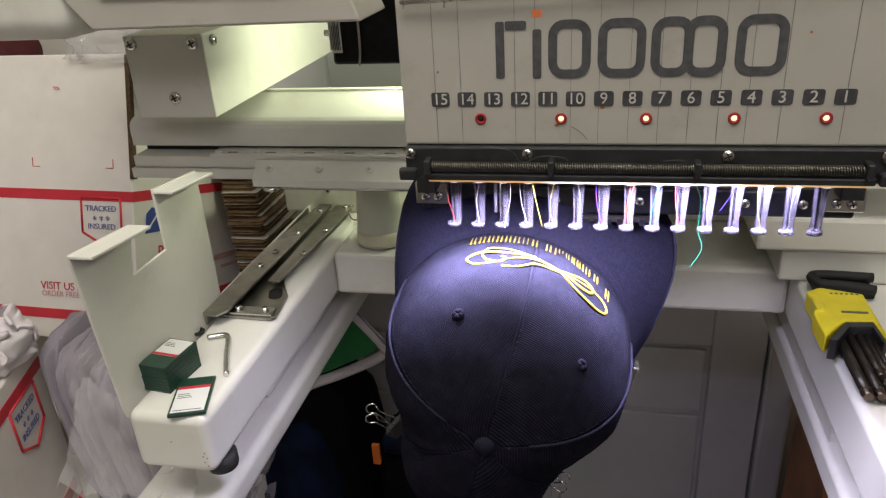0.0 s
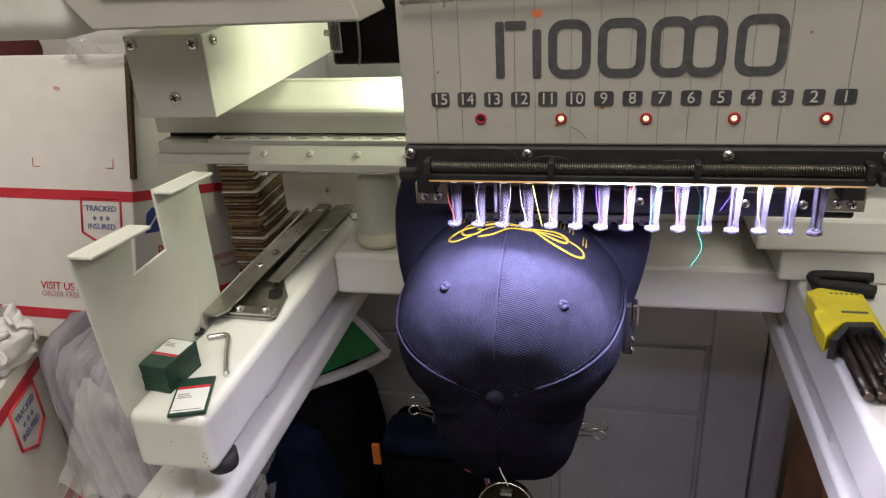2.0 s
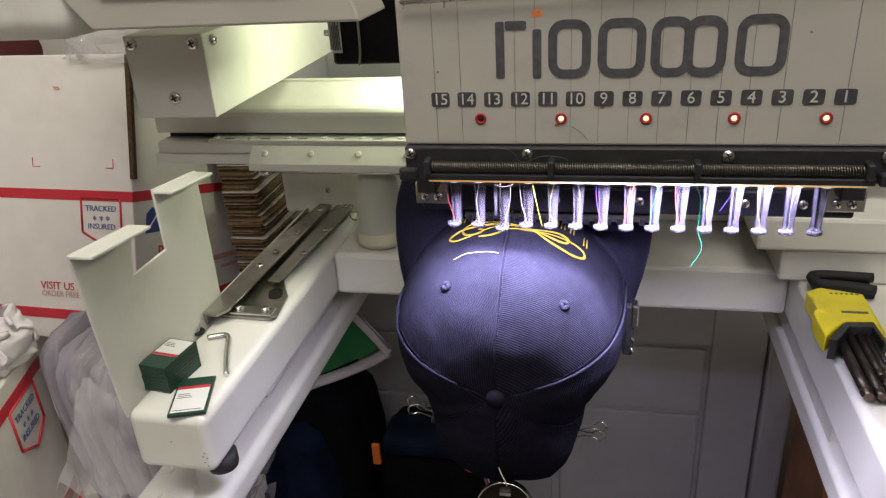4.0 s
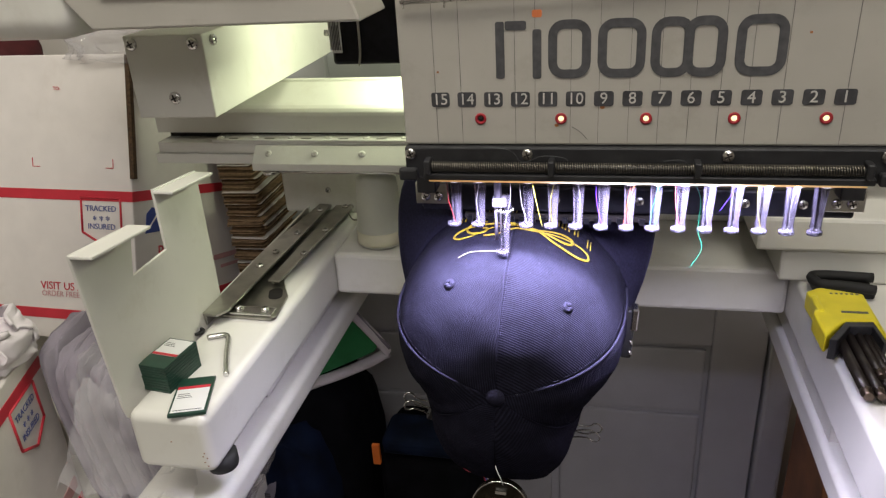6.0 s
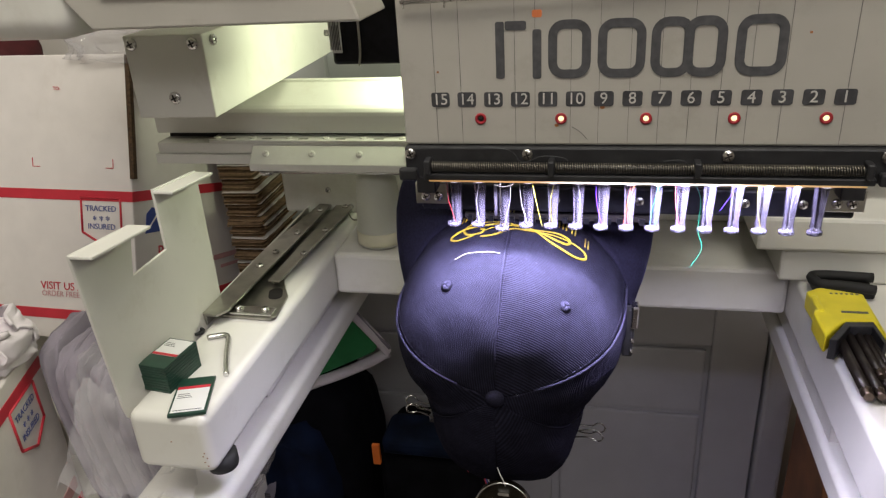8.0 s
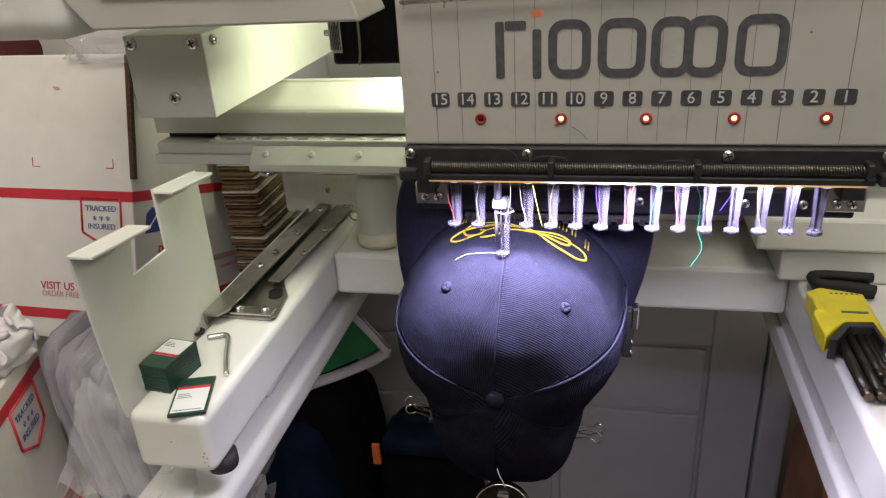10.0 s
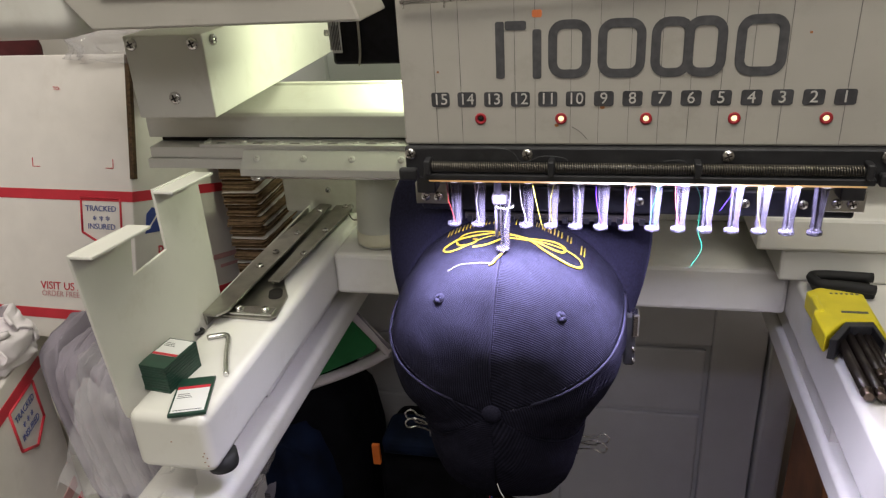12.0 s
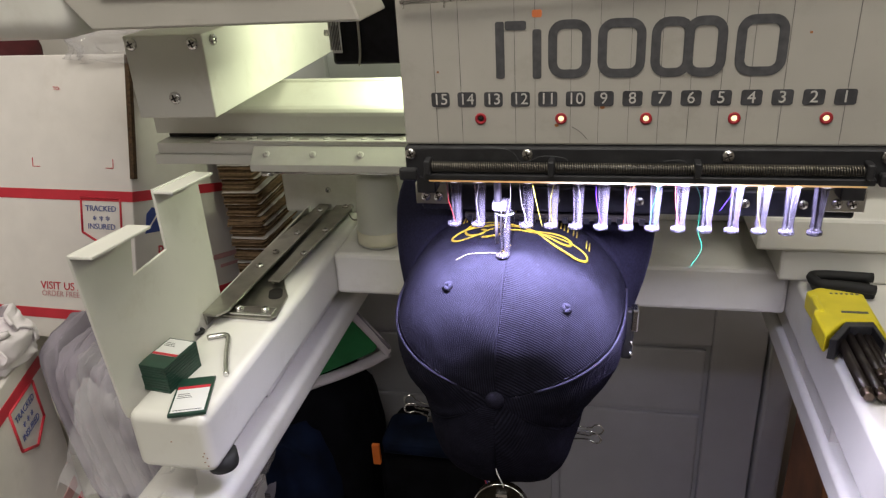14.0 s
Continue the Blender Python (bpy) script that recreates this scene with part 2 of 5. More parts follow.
def tube(pts, r, sides=6, bm=None, mi=0, flat=1.0, up=None):
    """A round wire or cord along pts."""
    t = bmesh.new()
    rings = []
    n = len(pts)
    for i, p in enumerate(pts):
        d = (Vector(pts[min(i + 1, n - 1)]) - Vector(pts[max(i - 1, 0)])).normalized()
        u = Vector(up(p)) if up else (Vector((0, 0, 1)) if abs(d.z) < 0.9 else Vector((1, 0, 0)))
        s = d.cross(u).normalized()
        w = s.cross(d).normalized()
        rr = r[i] if isinstance(r, (list, tuple)) else r
        rings.append([t.verts.new(Vector(p) + s * rr * math.cos(2 * math.pi * k / sides) + w * rr * flat * math.sin(2 * math.pi * k / sides)) for k in range(sides)])
    for a, b in zip(rings, rings[1:]):
        for k in range(sides):
            t.faces.new((a[k], a[(k + 1) % sides], b[(k + 1) % sides], b[k])).smooth = True
    t.faces.new(rings[0][::-1])
    t.faces.new(rings[-1])
    bmesh.ops.recalc_face_normals(t, faces=t.faces[:])
    return merge(bm or bmesh.new(), t, mi)


def words(name, text, size, mat, parent, m, label="", depth=0.0002, align="CENTER"):
    """Flat writing as a mesh, centred on the pose m, in m's x, y plane."""
    cu = bpy.data.curves.new(name, "FONT")
    cu.body, cu.size, cu.align_x, cu.align_y, cu.extrude, cu.resolution_u = text, size, align, "CENTER", depth, 3
    tmp = bpy.data.objects.new(name + "_outline", cu)
    me = bpy.data.meshes.new_from_object(tmp)
    bpy.data.objects.remove(tmp)
    me.name = name
    me.materials.clear()
    me.materials.append(mat)
    ob = new(name, me)
    ob.parent, ob.matrix_basis = parent, m
    if label:
        tagged(ob, label=label)
    return ob


def ring_plate(w, h, band, round_, z1, bm=None, m=None, mi=0):
    """A rounded frame, w by h, of the given band width."""
    def outline(a, b, r):
        pts = []
        for cx, cy, s in ((a / 2 - r, b / 2 - r, 0), (-a / 2 + r, b / 2 - r, 90), (-a / 2 + r, -b / 2 + r, 180), (a / 2 - r, -b / 2 + r, 270)):
            for k in range(6):
                q = radians(s + 18 * k)
                pts.append((cx + r * math.cos(q), cy + r * math.sin(q)))
        return pts
    t = bmesh.new()
    o, i = outline(w, h, round_), outline(w - 2 * band, h - 2 * band, max(round_ - band, 0.0002))
    vo, vi = [t.verts.new((*p, z1)) for p in o], [t.verts.new((*p, z1)) for p in i]
    wo, wi = [t.verts.new((*p, 0)) for p in o], [t.verts.new((*p, 0)) for p in i]
    for k in range(24):
        j = (k + 1) % 24
        t.faces.new((vo[k], vo[j], vi[j], vi[k]))
        t.faces.new((wo[k], wo[j], vo[j], vo[k]))
        t.faces.new((vi[k], vi[j], wi[j], wi[k]))
    bmesh.ops.recalc_face_normals(t, faces=t.faces[:])
    return merge(bm or bmesh.new(), t, mi, m)


def rounded(w, h, r):
    pts = []
    for cx, cy, s in ((w / 2 - r, h / 2 - r, 0), (-w / 2 + r, h / 2 - r, 90), (-w / 2 + r, -h / 2 + r, 180), (w / 2 - r, -h / 2 + r, 270)):
        for k in range(4):
            q = radians(s + 30 * k)
            pts.append((cx + r * math.cos(q), cy + r * math.sin(q)))
    return pts


def screw_mesh(r, h):
    """A pan-head screw, standing on z = 0; dark bars imitate its shaded cross recess."""
    bm = lathe([(r, 0), (r, h * 0.45), (r * 0.85, h * 0.8), (r * 0.45, h), (0, h * 1.02)], 16)
    for a in (20, 110):
        t = bmesh.new()
        bmesh.ops.create_cube(t, size=1)
        merge(bm, t, 1, pose(0, 0, h * 0.97, 0, 0, a) @ Matrix.Diagonal((r * 1.15, r * 0.22, h * 0.18, 1)))
    return bm


_screws = {}


def screw(parent, m, r=0.0035, h=0.002):
    if (r, h) not in _screws:
        ob = part("screw", screw_mesh(r, h), [M_STEEL, M_DARKSTEEL], parent, "bright cross-head screw")
        _screws[(r, h)] = ob.data
    else:
        ob = new("screw", _screws[(r, h)])
        ob.parent = parent
    ob.matrix_basis = m
    return ob


FRONT = Matrix.Rotation(radians(90), 4, "X")      # a plate in x, y stood up to face -y
FACE_L = lambda x, y, z: Matrix.Translation((x, y, z)) @ FRONT

# ---------------- the room ----------------
part("floor", box(-2.2, 2.2, -1.8, 1.35, -0.05, 0.0), M_FLOOR)
part("ceiling", box(-2.2, 2.2, -1.8, 1.35, 2.5, 2.56), M_CEIL)
part("wall_north", box(-2.2, 2.2, 1.25, 1.35, 0.0, 2.5), M_WALL)
part("wall_south", box(-2.2, 2.2, -1.9, -1.8, 0.0, 2.5), M_WALL)
part("wall_west", box(-2.3, -2.2, -1.8, 1.35, 0.0, 2.5), M_WALL)
part("wall_east", box(2.2, 2.3, -1.8, 1.35, 0.0, 2.5), M_WALL)
for n in ("floor", "ceiling", "wall_north", "wall_south", "wall_west", "wall_east"):
    tagged(bpy.data.objects[n], "plain painted " + n.split("_")[0] + " of a small workroom" if n != "floor" else "dark plain floor of a small workroom", n.split("_")[0], kind="structure")


def panel_door():
    door = tagged(new("door_1"), "closed grey painted panel door behind the machine", "door", kind="structure")
    y = 1.15
    part("door_leaf", box(-0.56, 0.285, y + 0.014, y + 0.05, 0.01, 2.04), M_DOOR, door)
    for x0, x1, n in ((-0.56, -0.44, "stile"), (0.197, 0.285, "stile"), (-0.165, -0.075, "stile")):
        part(n, box(x0, x1, y, y + 0.016, 0.01, 2.04, 0.003), M_DOOR, door)
    for z0, z1 in ((0.01, 0.10), (0.535, 0.64), (1.1, 1.2), (1.92, 2.04)):
        for x0, x1 in ((-0.44, -0.165), (-0.075, 0.197)):
            part("rail", box(x0, x1, y + 0.0005, y + 0.0165, z0, z1, 0.003), M_DOOR, door)
    for z0, z1 in ((0.12, 0.383), (0.392, 0.523)):
        for x0, x1 in ((-0.425, -0.18), (-0.06, 0.19)):
            part("panel", box(x0, x1, y + 0.006, y + 0.0145, z0, z1, 0.004), M_DOOR, door)
    frame_ob = part("door_frame", box(0.288, 0.335, y - 0.012, y + 0.1, 0.0, 2.1, 0.006), M_DOOR, door)
    return frame_ob


panel_door()
cab = thing("wooden_cabinet", pose(0.52, 1.06, 0), "reddish brown wooden cabinet standing on the floor by the door", "cabinet")
part("body", box(-0.185, 0.2, -0.13, 0.05, 0, 0.46, 0.004), M_WOOD, cab)
part("top", box(-0.19, 0.21, -0.14, 0.055, 0.46, 0.48, 0.004), M_WOOD, cab)

# a side table and a lower bench, which carry the parcels and the clothes
def plain_table(name, x0, x1, y0, y1, h, label):
    t = thing(name, pose((x0 + x1) / 2, (y0 + y1) / 2, 0), label, "table")
    w, d = (x1 - x0) / 2, (y1 - y0) / 2
    part("tabletop", box(-w, w, -d, d, h - 0.025, h, 0.003), M_WHITE, t)
    for x in (-w + 0.02, w - 0.02):
        for y in (-d + 0.02, d - 0.02):
            part("leg", box(x - 0.015, x + 0.015, y - 0.015, y + 0.015, 0, h - 0.025), M_WHITE, t)


plain_table("side_table", -1.25, -0.56, 0.705, 1.16, 0.6525, "low white side table under a parcel")
plain_table("bench", -1.25, -0.42, 0.12, 0.70, 0.58, "low white bench under parcels and wrapped clothes")

# ---------------- the embroidery machine ----------------
machine = thing("embroidery_machine", pose(0, 0, 0), "white fifteen-needle embroidery machine with its work lights on", "machine")
ARM = 0.945
# the stand and its load, scaled 1.2 about the camera to fit its view
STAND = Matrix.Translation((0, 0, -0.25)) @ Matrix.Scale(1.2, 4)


def stand():
    made = []

    def piece(*args):
        made.append(part(*args))
        return made[-1]
    for x0, x1 in ((-0.315, -0.255), (0.165, 0.30)):
        left = x0 < 0
        piece("support_arm", box(x0, x1, 0.362 if left else 0.20, 0.80, 0.897, ARM, 0.0072 if left else 0.006, 6), M_WHITE, machine, "white enamelled support arm", True).modifiers.new("rounding", "WEIGHTED_NORMAL")
        piece("leg_tube", box(x0 - 0.02, x1 - 0.008, 0.20, 0.86, 0.832, 0.86, 0.008, 6) if left else box(x0 + 0.007, x1 + 0.02, 0.20, 0.86, 0.832, 0.86, 0.006, 6), M_WHITE, machine, "", True).modifiers.new("rounding", "WEIGHTED_NORMAL")
        piece("arm_packer", box(x0 + 0.012, x1 - 0.028, 0.50, 0.80, 0.8602, 0.8968), M_WHITE, machine)
    piece("cross_beam", box(-0.2545, 0.1645, 0.623, 0.80, 0.9005, ARM - 0.0005, 0.004, 2), M_WHITE, machine)
    piece("rubber_foot", lathe([(0.0, 0.885), (0.0108, 0.885), (0.0116, 0.888), (0.0112, 0.8968), (0, 0.8968)], 24, m=pose(-0.2640, 0.386, 0)), M_RUBBER, machine)
    arm = made[0]
    # brown specks added in place of tiny dark holes in the arm's front
    for x, z in ((-0.2605, 0.916), (-0.2590, 0.912), (-0.2615, 0.908), (-0.2595, 0.905), (-0.2620, 0.913), (-0.2840, 0.9235)):
        part("dark_speck", prism(rounded(0.0011, 0.0009, 0.0003), 0, 0.0002, m=FACE_L(x, 0.3620, z)), M_WOOD, arm)
    rear = piece("rear_panel", box(-0.345, 0.20, 0.726, 0.80, ARM, 1.002, 0.003), M_WHITE, machine)
    for x, z in ((-0.292, 0.972), (-0.268, 0.953), (-0.2265, 0.953)):
        screw(rear, Matrix.Translation((x, 0.726, z)) @ FRONT, 0.0032, 0.003)
    for x0, x1, y0, z0, z1 in ((0.149, 0.36, 0.60, ARM + 0.0005, 0.9755), (0.127, 0.36, 0.594, 0.976, 1.0055)):
        piece("side_housing", box(x0, x1, y0, 0.725, z0, z1, 0.003), M_WHITE, machine)
    for x in (-0.30, 0.25):
        piece("stand_leg", box(x - 0.03, x + 0.03, 0.205, 0.255, 0.2085, 0.8318, 0.004), M_WHITE, machine)
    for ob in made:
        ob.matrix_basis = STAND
    part("column", box(-0.13, -0.02, 0.90, 0.955, 0.884, 1.25, 0.006), M_WHITE, machine)
    part("upper_arm", box(-0.06, 0.10, 0.5005, 1.10, 1.12, 1.27, 0.01), M_WHITE, machine)
    part("hook_arm", lathe([(0.030, 0.0), (0.034, 0.01), (0.034, 0.50), (0, 0.50)], 24, m=Matrix.Translation((-0.0663, 0.455, 0.952)) @ Matrix.Rotation(radians(-90), 4, "X")), M_STEEL, machine)


def head():
    y = 0.445
    body = part("head_panel", box(-0.1225, 0.166, y, y + 0.009, 1.1115, 1.262, 0.0015), M_PANEL, machine, "grey printed needle panel")
    part("head_case", box(-0.117, 0.160, y + 0.0095, 0.50, 1.0925, 1.265, 0.004), M_WHITE, machine)
    # thread guide rod along the top of the panel
    part("guide_rod", tube([(-0.118, y - 0.004, 1.1985), (0.17, y - 0.004, 1.207)], 0.0012, 10), M_STEEL, machine)
    for x in (-0.1165, -0.092):
        part("rod_hook", tube(smooth_line([(x, y, 1.206), (x, y - 0.006, 1.204), (x + 0.001, y - 0.007, 1.199), (x, y - 0.004, 1.1955)], 4), 0.0007), M_STEEL, machine)
    num_x = lambda j: 0.1314 - 0.016386 * (j - 1)
    for j in range(1, 16):
        part("number_tile", prism(rounded(0.0114, 0.0090, 0.0016), 0, 0.0004, m=FACE_L(num_x(j), y, 1.1402)), M_TILE, body, "charcoal printed number tile")
        words("number", str(j), 0.0096, M_PRINT, body, FACE_L(num_x(j), y - 0.0006, 1.1402))
    for x in (-0.1009, -0.0850, -0.0519, -0.0400, -0.0190, -0.0026, 0.0148, 0.0318, 0.0486, 0.0651, 0.0806, 0.0986, 0.1317):
        part("panel_joint", box(x - 0.0001, x + 0.0001, y - 0.0003, y + 0.001, 1.113, 1.26), M_DARKGREY, body)
    for k, x in enumerate((-0.0734, -0.0245, 0.0250, 0.0741, 0.1231)):
        part("indicator", lathe([(0.0035, 0), (0.0035, 0.0008), (0.0022, 0.0010), (0.0020, 0.0002), (0, 0.0002)], 24, m=FACE_L(x, y, 1.1283)), M_RED, body, "red ringed indicator hole")
        part("indicator_light", lathe([(0.0017, 0.0003), (0.0015, 0.0007), (0, 0.0008)], 16, m=FACE_L(x, y, 1.1283)), M_DARKSTEEL if k == 0 else M_LIT, body)
    # the maker's mark, as plain frames and bars
    zc, hh = 1.1692, 0.0335

    def frame_shape(x0, x1, t):
        part("mark_shape", ring_plate(x1 - x0, hh, 0.0052, 0.009, 0.0004 + t, m=FACE_L((x0 + x1) / 2, y, zc)), M_DARKGREY, body)

    def bar_shape(w, h, x, z, mat=M_DARKGREY):
        part("mark_shape", prism(rounded(w, h, min(w, h) * 0.25), 0, 0.0004, m=FACE_L(x, y, z)), mat, body)
    for x0, x1, t in ((-0.0323, -0.0078, 0), (-0.0040, 0.0227, 0), (0.0255, 0.0484, 0), (0.0432, 0.0662, 0.0003), (0.0709, 0.0979, 0)):
        frame_shape(x0, x1, t)
    bar_shape(0.0052, 0.0330, -0.0605, zc)
    bar_shape(0.0125, 0.0052, -0.0512, zc + 0.0141)
    bar_shape(0.0052, 0.0285, -0.0388, zc - 0.0025)
    bar_shape(0.0056, 0.0042, -0.0388, 1.1897, M_ORANGE)
    for x, z, r in ((-0.0003, 1.1352, 0.0014), (-0.0271, 1.1241, 0.0012), (-0.0987, 1.1572, 0.0007), (0.1088, 1.1756, 0.0008), (0.113, 1.196, 0.0012)):
        part("stain", prism(rounded(r * 2, r * 1.6, r * 0.7), 0, 0.0002, m=FACE_L(x, y, z)), M_WOOD, body)
    # black clamp bar with the spring along it
    bar = part("clamp_bar", box(-0.1225, 0.166, y - 0.004, y + 0.0145, 1.0905, 1.1112, 0.0012), M_BLACK, machine)
    for x in (-0.1185, -0.0445, 0.0725, 0.1575):
        screw(bar, FACE_L(x, y - 0.004, 1.1068), 0.0037, 0.0022)
    pts = []
    n = 175
    for k in range(n * 10 + 1):
        a = 2 * math.pi * k / 10
        pts.append(Vector((-0.104 + 0.249 * k / (n * 10), y - 0.0088 + 0.0030 * math.cos(a), 1.1000 + 0.0030 * math.sin(a))))
    part("spring", tube(pts, 0.00044, 6), M_SPRING, machine, "long dull coil spring")
    part("spring_rod", tube([(-0.108, y - 0.0088, 1.1000), (0.150, y - 0.0088, 1.1000)], 0.0020, 10), M_BLACK, machine)
    for x in (-0.1065, -0.0295, 0.0555, 0.1475):
        part("rod_clip", box(x - 0.002, x + 0.002, y - 0.0135, y - 0.0035, 1.0955, 1.1050, 0.001), M_BLACK, machine)
    part("lower_lip", box(-0.110, 0.152, y - 0.0105, y - 0.0045, 1.0912, 1.0960, 0.0012), M_BLACK, machine)
    for x in (-0.120, 0.160):
        part("end_cap", box(x - 0.006, x + 0.006, y - 0.010, y - 0.0045, 1.0905, 1.0985, 0.0015), M_BLACK, machine)
    part("led_strip", box(-0.104, 0.146, y + 0.001, y + 0.016, 1.0872, 1.0898, 0.0008), M_LED, machine, "glowing white LED strip")
    part("led_edge", box(-0.108, 0.150, y - 0.0040, y + 0.0003, 1.0880, 1.0900, 0.0004), M_LEDWARM, machine, "LED strip edge, white amid and amber at its ends")
    # the guide bar behind the feet
    gb = part("needle_guide_bar", box(-0.134, 0.172, 0.520, 0.530, 1.036, 1.0565, 0.0022), M_ANODISED, machine)
    part("toothed_strip", box(-0.10, 0.038, 0.517, 0.5195, 1.031, 1.0355), M_DARKSTEEL, machine)
    for k in range(17):
        x = -0.098 + k * 0.0079
        part("tooth", box(x, x + 0.004, 0.5150, 0.5170, 1.0295, 1.0340), M_ANODISED, machine)
    for x0, x1 in ((-0.137, -0.112), (0.150, 0.176)):
        br = part("end_bracket", box(x0, x1, 0.515, 0.5195, 1.043, 1.060, 0.0008), M_BRUSHED, machine)
        for x in (x0 + 0.008, x0 + 0.0175):
            screw(br, FACE_L(x, 0.515, 1.0495), 0.0037, 0.0024)
    for x in (-0.032, 0.028, 0.10, 0.138):
        screw(gb, FACE_L(x, 0.520, 1.0465), 0.0036, 0.002)
    for x0, x1 in ((-0.132, -0.118), (0.155, 0.17)):
        part("bar_hanger", box(x0, x1, 0.5005, 0.5295, 1.0570, 1.11, 0.001), M_BLACK, machine)


FOOT_X = [-0.0984 + 0.016577 * k for k in range(15)]      # foot 15 first
FOOT_Y, FOOT_Z = 0.469, 1.0462


def foot_mesh(bm=None):
    """One presser foot: a slim tapered channel that ends in a flat oval eye. The origin is the eye."""
    bm = bm or bmesh.new()
    t = bmesh.new()
    rings = []
    for z, x0, x1 in ((0.0024, -0.0017, 0.0046), (0.006, -0.0014, 0.0044), (0.015, -0.0017, 0.0048), (0.026, -0.0021, 0.0054), (0.036, -0.0025, 0.0060), (0.0415, -0.0025, 0.0060)):
        xm = x0 + 0.40 * (x1 - x0)
        rings.append([t.verts.new((x, y, z)) for x, y in ((x0, 0.0022), (x0 + 0.0011, 0.0014), (x0 + 0.0012, 0.0056), (xm, 0.0056), (xm + 0.0001, 0.0020), (x1 - 0.0006, 0.0014), (x1, 0.0024), (x1, 0.0068), (x0, 0.0068))])
    for a, b in zip(rings, rings[1:]):
        for k in range(9):
            t.faces.new((a[k], a[(k + 1) % 9], b[(k + 1) % 9], b[k]))
    t.faces.new(rings[0][::-1])
    t.faces.new(rings[-1])
    bmesh.ops.recalc_face_normals(t, faces=t.faces[:])
    merge(bm, t)
    t = bmesh.new()
    n = 18
    ro = [(0.0048 * math.cos(2 * math.pi * k / n), 0.0036 * math.sin(2 * math.pi * k / n)) for k in range(n)]
    ri = [(x * 0.42, y * 0.5) for x, y in ro]
    vs = [[t.verts.new((x, y, z)) for x, y in ring] for ring, z in ((ro, 0.0), (ro, 0.0024), (ri, 0.0028), (ri, 0.0))]
    for a, b in ((0, 1), (1, 2), (2, 3), (3, 0)):
        for k in range(n):
            t.faces.new((vs[a][k], vs[a][(k + 1) % n], vs[b][(k + 1) % n], vs[b][k])).smooth = True
    return merge(bm, t)


def needle_feet():
    base = None
    for k, x in enumerate(FOOT_X):
        at = pose(x, FOOT_Y, FOOT_Z)
        if base is None:
            ob = base = part("presser_foot", foot_mesh(), M_FOOT, machine, "milky clear presser foot")
            base_ring = part("collar", tube(smooth_line([(-0.0045, -0.0015, 0.034), (0.002, -0.0035, 0.0325), (0.0085, -0.0015, 0.034), (0.002, 0.004, 0.0345)], 5, True) + [(-0.0045, -0.0015, 0.034)], 0.0006), M_STEEL, ob)
            collar = base_ring.data
        else:
            ob = new("presser_foot", base.data)
            ob.parent = machine
            c = new("collar", collar)
            c.parent = ob
        ob.matrix_basis = at
        if k == 2:
            moving = ob
            part("needle", tube([(-0.0005, -0.0005, 0.001), (-0.0005, -0.0005, 0.045)], [0.0004, 0.0007]), M_STEEL, ob)
            part("needle_bar", tube([(-0.0022, -0.001, 0.0385), (-0.0022, -0.001, 0.095)], 0.0026, 14), M_NEEDLEBAR, ob)
            part("needle_clamp", box(-0.0062, 0.0040, -0.0045, 0.0035, 0.0355, 0.0425, 0.0018), M_NEEDLEBAR, ob)
            part("spring_guide", tube([(-0.0040, 0.001, 0.010), (-0.0040, 0.001, 0.045)], 0.0012, 8), M_NEEDLEBAR, ob)
        else:
            mat = material("thread", thread_colour(k), 0.5, vary=0.1, bump=0)
            part("needle_thread", tube(smooth_line([(0.0010 + 0.0003 * (k % 3), -0.0005, 0.002), (0.003 * ((k * 7) % 3 - 1), -0.002, 0.02), (0.004 * ((k * 5) % 3 - 1), -0.002, 0.040)], 5), 0.0002, 4), mat, ob)
    # loose thread ends
    for pts, c in (([(-0.057, 0.452, 1.086), (-0.058, 0.460, 1.070), (-0.0615, 0.466, 1.055), (-0.063, 0.466, 1.046)], (0.62, 0.60, 0.62)),
                   ([(-0.043, 0.452, 1.086), (-0.041, 0.458, 1.070), (-0.0375, 0.466, 1.048)], (0.75, 0.65, 0.1)),
                   ([(0.055, 0.440, 1.090), (0.061, 0.452, 1.075), (0.0625, 0.462, 1.050), (0.066, 0.464, 1.036), (0.060, 0.466, 1.021)], (0.04, 0.85, 0.50)),
                   ([(0.022, 0.452, 1.086), (0.018, 0.460, 1.070), (0.0155, 0.466, 1.050)], (0.72, 0.14, 0.04)),
                   ([(0.083, 0.452, 1.086), (0.080, 0.460, 1.075), (0.075, 0.466, 1.062)], (0.12, 0.05, 0.62)),
                   ([(0.037, 0.452, 1.086), (0.034, 0.460, 1.070), (0.0325, 0.466, 1.050)], (0.05, 0.6, 0.6))):
        th = part("loose_thread", tube(smooth_line(pts, 6), 0.00024, 5), material("loose_thread", tuple(0.45 * v for v in c), 0.5, vary=0.1, bump=0), machine)
    for pts in ([(-0.075, 0.4405, 1.112), (-0.055, 0.436, 1.111), (-0.047, 0.434, 1.104), (-0.035, 0.434, 1.108), (-0.022, 0.434, 1.107), (-0.019, 0.436, 1.103)],
                [(-0.018, 0.4435, 1.1235), (-0.013, 0.4435, 1.1205), (-0.0085, 0.4435, 1.1155)],
                [(0.036, 0.438, 1.104), (0.046, 0.4345, 1.106), (0.054, 0.435, 1.100)]):
        part("stray_fibre", tube(smooth_line(pts, 6), 0.00018, 4), M_DARKGREY, machine)
    return moving


